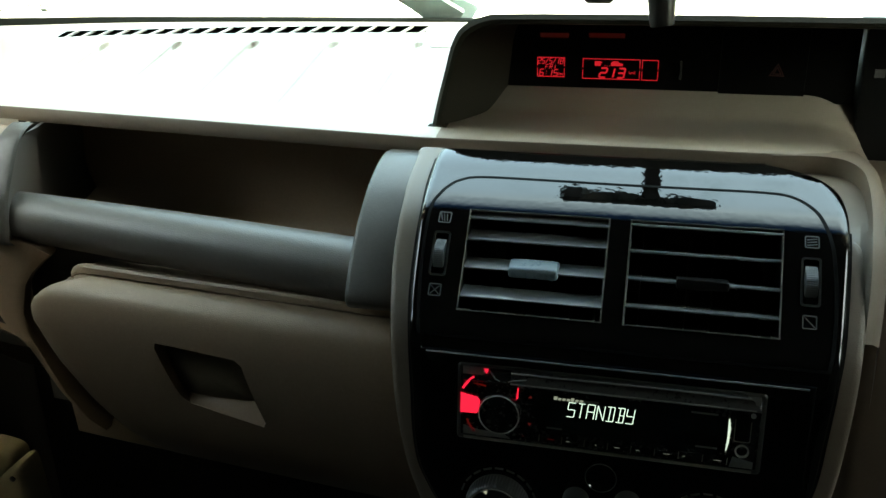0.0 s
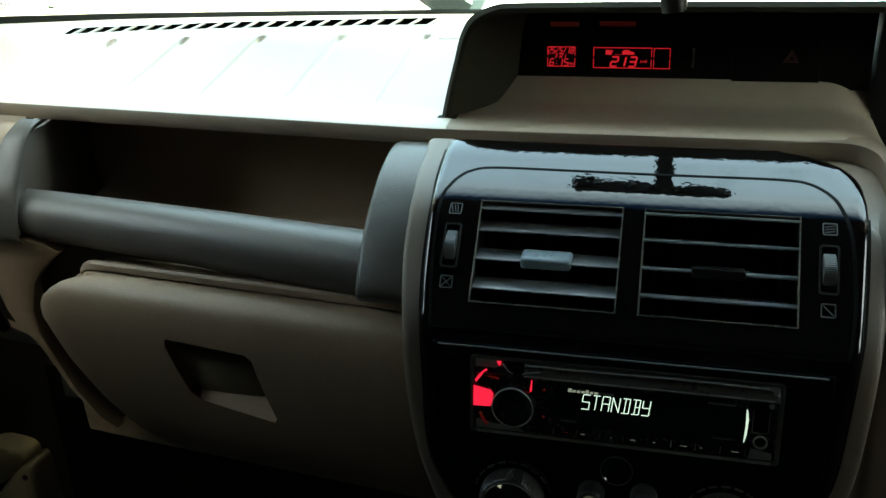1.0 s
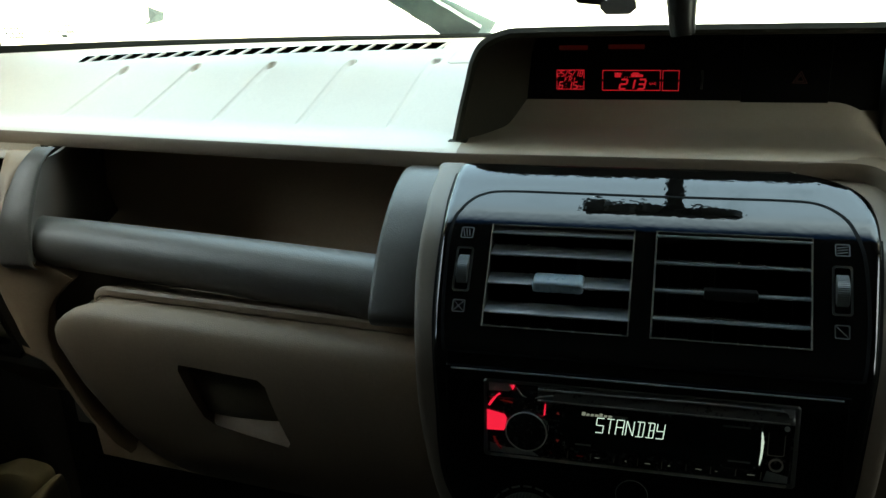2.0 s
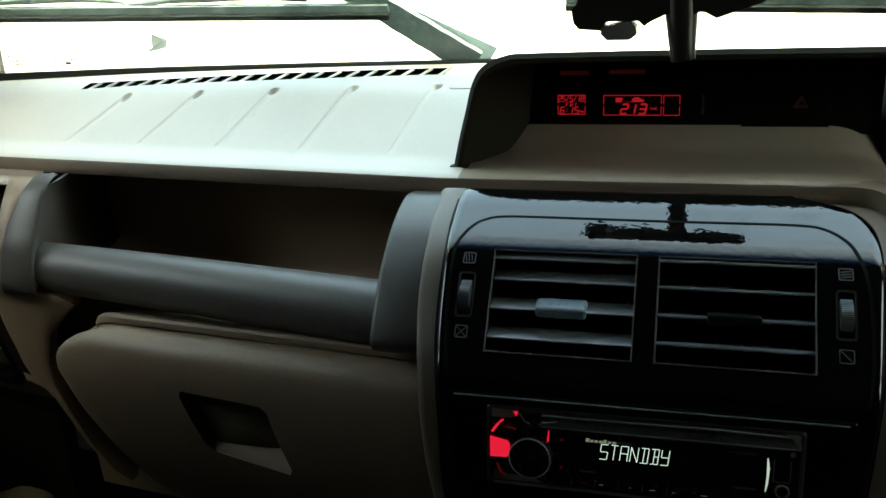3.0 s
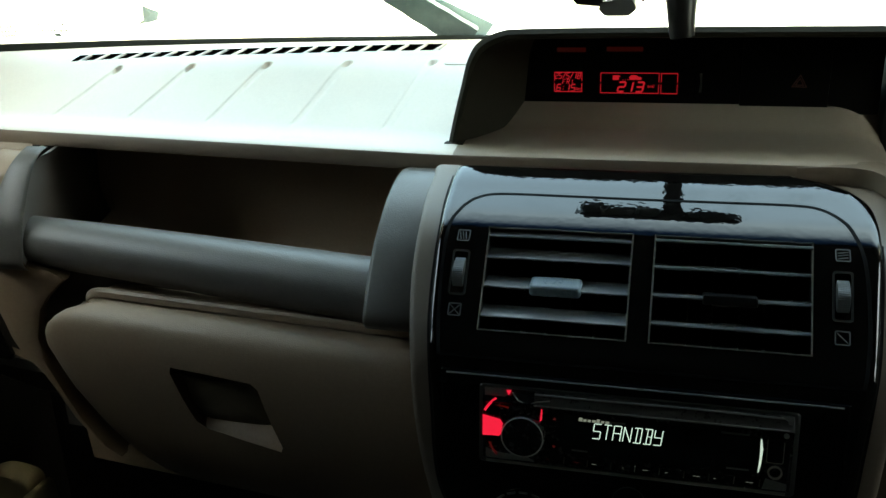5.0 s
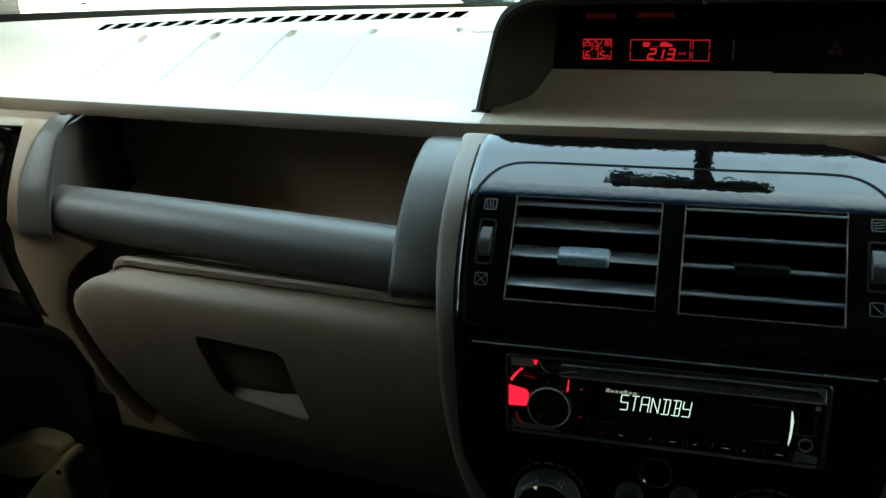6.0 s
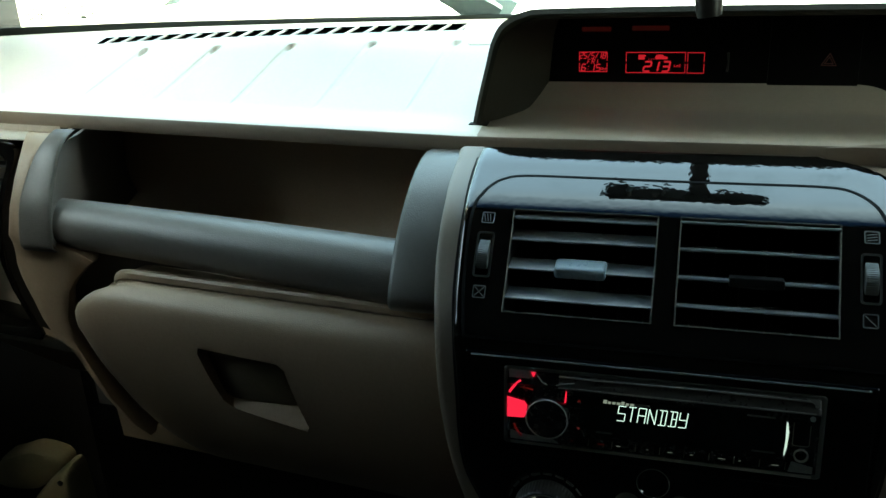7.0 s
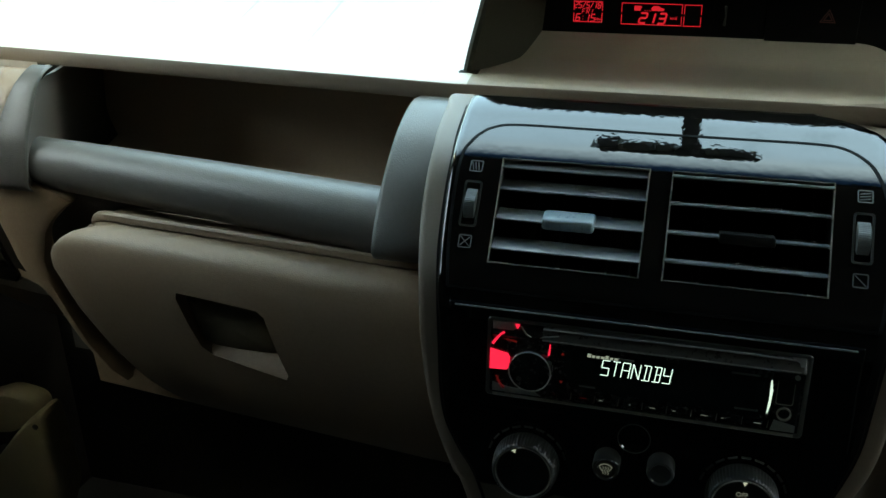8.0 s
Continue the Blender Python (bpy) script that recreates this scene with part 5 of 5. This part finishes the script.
# ---- phone holder clipped to the cowl ----
holder = thing("phone_holder", "black clamp-on phone holder on the cowl edge", "phone holder")
part("stem", tube([(0.0158, 0.1622, 0.2227), (0.0153, 0.1622, 0.2261), (0.0144, 0.1651, 0.2377), (0.0134, 0.1679, 0.2521), (0.0119, 0.1708, 0.2859)], [0.0082, 0.0087, 0.0098, 0.0111, 0.0120], 20), PHONE, holder)
part("clip", bevel(block(0.0081, 0.0221, 0.1651, 0.2150, 0.2218, 0.2285), 0.0015), PHONE, holder)
body_line = [(-0.0589, 0.3003), (-0.0579, 0.2637), (-0.0623, 0.2584), (-0.0608, 0.2497), (-0.0570, 0.2454), (-0.0415, 0.2439), (-0.0377, 0.2502), (-0.0155, 0.2502), (-0.0117, 0.2463), (-0.0078, 0.2492), (0.0028, 0.2541), (0.0230, 0.2541), (0.0269, 0.2560), (0.0365, 0.2507), (0.0673, 0.2608), (0.0698, 0.2656), (0.0683, 0.3003)]
part("cradle", bevel(prism(body_line, 0.1602, 0.1863), 0.0025), PHONE, holder)
part("foot", bevel(prism([(-0.0406, 0.2430), (-0.0362, 0.2386), (-0.0203, 0.2386), (-0.0155, 0.2425), (-0.0165, 0.2473), (-0.0213, 0.2512), (-0.0396, 0.2473)], 0.1477, 0.1708), 0.0012), SLAT, holder, "small grey rubbered foot")

# ---- outside: wipers on the glass ----
def wiper(x0, x1, u0, u1, label):
    t = thing("windscreen_wiper", label, "wiper", "windscreen wipers")
    n = 24
    line_w = [(x0 + (x1 - x0) * k / n, u0 + (u1 - u0) * k / n) for k in range(n + 1)]
    rows_b = [[screen_point(x, u + a, b) for a, b in ((-0.0075, 0.006), (-0.0060, 0.012), (-0.0015, 0.013), (-0.0015, 0.006))] for x, u in line_w]
    part("rubber", capped(grid(rows_b, True)), RUBBER, t, "black rubber blade")
    rows_b = [[screen_point(x, u + a, b) for a, b in ((-0.0012, 0.010), (-0.0012, 0.015), (0.0062, 0.017), (0.0070, 0.011))] for x, u in line_w]
    part("rail", capped(grid(rows_b, True)), WIPER, t, "dusty grey blade rail")
    for c in (0.22, 0.62):
        xm, um = x0 + (x1 - x0) * c, u0 + (u1 - u0) * c
        bow = [screen_point(xm + dx, um + 0.006 + 0.0075 * (1 - (dx / 0.11) ** 2), 0.018) for dx in (-0.11, -0.085, -0.055, -0.025, 0, 0.025, 0.055, 0.085, 0.11)]
        part("bridge", tube(bow, [0.0022, 0.0026, 0.0032, 0.0042, 0.005, 0.0042, 0.0032, 0.0026, 0.0022], 8), WIPER, t, "dusty grey bridge")
        part("rivet", turned([(0.004, 0), (0.004, 0.003), (0.003, 0.0045), (0.0005, 0.0045)], Matrix.Translation(screen_point(xm, um + 0.017, 0.017)) @ Matrix.Rotation(radians(60), 4, "X"), 12), CHROME, t)
    return t


wiper(-0.80, -0.282, 0.0895, 0.0735, "long dusty wiper blade resting on the windscreen")
wiper(-0.100, 0.42, 0.078, 0.056, "long dusty wiper blade on the driver's side")
arm = thing("wiper_arm", "flat grey wiper arm slanting across the glass", "wiper arm", "windscreen wipers")
rows = []
for k in range(9):
    t = k / 8
    x, u = -0.187 - 0.247 * t, 0.000 + 0.165 * t
    w = 0.0185 - 0.0065 * t
    rows.append([screen_point(x - 0.5 * w, u - 0.8 * w, 0.022), screen_point(x - 0.5 * w, u - 0.8 * w, 0.030), screen_point(x + 0.5 * w, u + 0.8 * w, 0.030), screen_point(x + 0.5 * w, u + 0.8 * w, 0.022)])
part("blade_arm", capped(grid(rows, True)), ARM, arm, "smooth grey arm")
rows = []
for k in range(25):
    t = k / 24
    x, u = -0.2030 - 0.1775 * t, -0.002 + 0.155 * t
    w = 0.0185 - 0.0055 * t + 0.0005 * math.sin(k * 2.1)
    rows.append([screen_point(x - 0.5 * w, u - 0.8 * w, 0.014), screen_point(x - 0.5 * w, u - 0.8 * w, 0.020), screen_point(x + 0.5 * w, u + 0.8 * w, 0.020), screen_point(x + 0.5 * w, u + 0.8 * w, 0.014)])
part("spring", capped(grid(rows, True)), WIPER, arm, "dusty dark spring channel")


# ---- kick panel low beside the footwell ----
kick = thing("kick_panel", "pale beige moulded kick panel low in the footwell", "kick panel", at=(-0.022, 0, -0.016))
def soft_outline(pts):
    """Closed outline with its corners rounded off."""
    k = len(pts)
    mids = [tuple((a + b) / 2 for a, b in zip(pts[i], pts[(i + 1) % k])) for i in range(k)]
    out = []
    for i in range(k):
        a, b, c = Vector(mids[i - 1]), Vector(pts[i]), Vector(mids[i])
        out += [tuple(a * (1 - t) ** 2 + 2 * b * t * (1 - t) + c * t * t) for t in (0, 0.25, 0.5, 0.75)]
    return out


def pillow(outline, y0, y1, r):
    """Solid with a swelling front and rolled edges."""
    cx, cz = (sum(v) / len(outline) for v in zip(*outline))
    rows_p = [[Vector((cx + (x - cx) * k, y1 + (y0 - y1) * d, cz + (z - cz) * k)) for x, z in outline] for k, d in ((1.0, 0.0), (1.0, 0.45), (0.985, 0.7), (0.95, 0.86), (0.88, 0.95), (0.7, 0.99), (0.4, 1.0), (0.05, 1.0))]
    return capped(grid(rows_p, True))


part("panel", pillow(soft_outline([(-0.6330, -0.2590), (-0.6300, -0.2806), (-0.6278, -0.3223), (-0.6235, -0.3560), (-0.6300, -0.3850), (-0.6577, -0.4500), (-0.7600, -0.4650), (-0.7470, -0.3850), (-0.7270, -0.3533), (-0.6996, -0.3224), (-0.6749, -0.2938), (-0.6497, -0.2690)]), 0.196, 0.235, 0.010), KICK, kick)
part("flap", pillow(soft_outline([(-0.7400, -0.2690), (-0.7165, -0.2620), (-0.6905, -0.2500), (-0.6682, -0.2520), (-0.6500, -0.2560), (-0.6465, -0.2708), (-0.6537, -0.2817), (-0.6785, -0.2969), (-0.6901, -0.3075), (-0.7290, -0.3135), (-0.7600, -0.3100)]), 0.212, 0.240, 0.009), KICK, kick)
part("clip", turned([(0.0035, 0), (0.0035, 0.002), (0.002, 0.003), (0.0005, 0.003)], Matrix.Translation((-0.6400, 0.1985, -0.2770)) @ Matrix.Rotation(radians(90), 4, "X"), 14), BLACK, kick, "small dark fixing clip")
part("bracket", block(-0.80, -0.70, 0.22, 0.30, -0.58, -0.40, 0.004), CABIN, kick, "dark mounting behind the panel")

# sensor cover let into the dash top beside the cowl
cover = thing("sensor_cover", "small flush cover on the dashboard top beside the cowl", "cover")
rows = []
for a, b, h in ((0.0, 0.0, -0.001), (0.0, 0.0, 0.0007), (0.0016, 0.0016, 0.0012), (0.006, 0.006, 0.0014), (0.014, 0.014, 0.0014)):
    ring = round_rect(-0.199 + a, -0.160 - a, 0.321 + b, 0.366 - b, 0.006 * (1 - a / 0.02), 4)
    rows.append([Vector((x, y, top_z(x, y) + h)) for x, y in ring])
part("lid", capped(grid(rows, True)), TOP, cover)

# maker's etch on the glass and a dry leaf lying outside
etch = thing("glass_etch", "small printed safety mark on the windscreen glass", "mark")
for k, (x0, x1, u) in enumerate(((-0.720, -0.700, 0.0425), (-0.722, -0.698, 0.0355), (-0.720, -0.702, 0.0300), (-0.668, -0.636, 0.0445), (-0.668, -0.650, 0.0365), (-0.646, -0.636, 0.0355), (-0.655, -0.648, 0.0300))):
    n = max(3, int((x1 - x0) / 0.0035))
    for q in range(n):
        a = x0 + (x1 - x0) * q / n
        part("bar", grid([[screen_point(a - 0.016 + dx, u - 0.006 + du, -0.0006) for dx in (0, 0.0026)] for du in (0, 0.0042)]), MARK, etch, "", False)
dia = [(-0.684, 0.0395), (-0.6775, 0.0435), (-0.671, 0.0395), (-0.6775, 0.0355)]
part("outline", grid([[screen_point(-0.6935 + (a + 0.6775) * k, 0.0335 + (b - 0.0395) * k, -0.0006) for a, b in dia] for k in (1.4, 1.1)], True), MARK, etch, "", False)
leaf = thing("dry_leaf", "dry grey leaf lying on the windscreen", "leaf")
bm = bmesh.new()
rim_l = [(-0.572, 0.0325), (-0.563, 0.0355), (-0.560, 0.0440), (-0.5565, 0.0560), (-0.548, 0.0540), (-0.541, 0.0470), (-0.5445, 0.0385), (-0.556, 0.0335)]
mid = bm.verts.new(screen_point(-0.553, 0.043, 0.0115))
vs = [bm.verts.new(screen_point(a, b, 0.0065 + 0.003 * (i % 2))) for i, (a, b) in enumerate(rim_l)]
for i in range(len(vs)):
    bm.faces.new((mid, vs[i], vs[(i + 1) % len(vs)]))
LEAF = material("dry_leaf", (0.40, 0.42, 0.37), 0.8, vary=0.35)
ln, ll = LEAF.node_tree.nodes, LEAF.node_tree.links
thin, both = ln.new("ShaderNodeBsdfTranslucent"), ln.new("ShaderNodeMixShader")
thin.inputs[0].default_value, both.inputs[0].default_value = (0.45, 0.48, 0.42, 1), 0.12
ll.new(ln["Principled BSDF"].outputs[0], both.inputs[1])
ll.new(thin.outputs[0], both.inputs[2])
ll.new(both.outputs[0], ln["Material Output"].inputs[0])
part("blade", bm, LEAF, leaf)
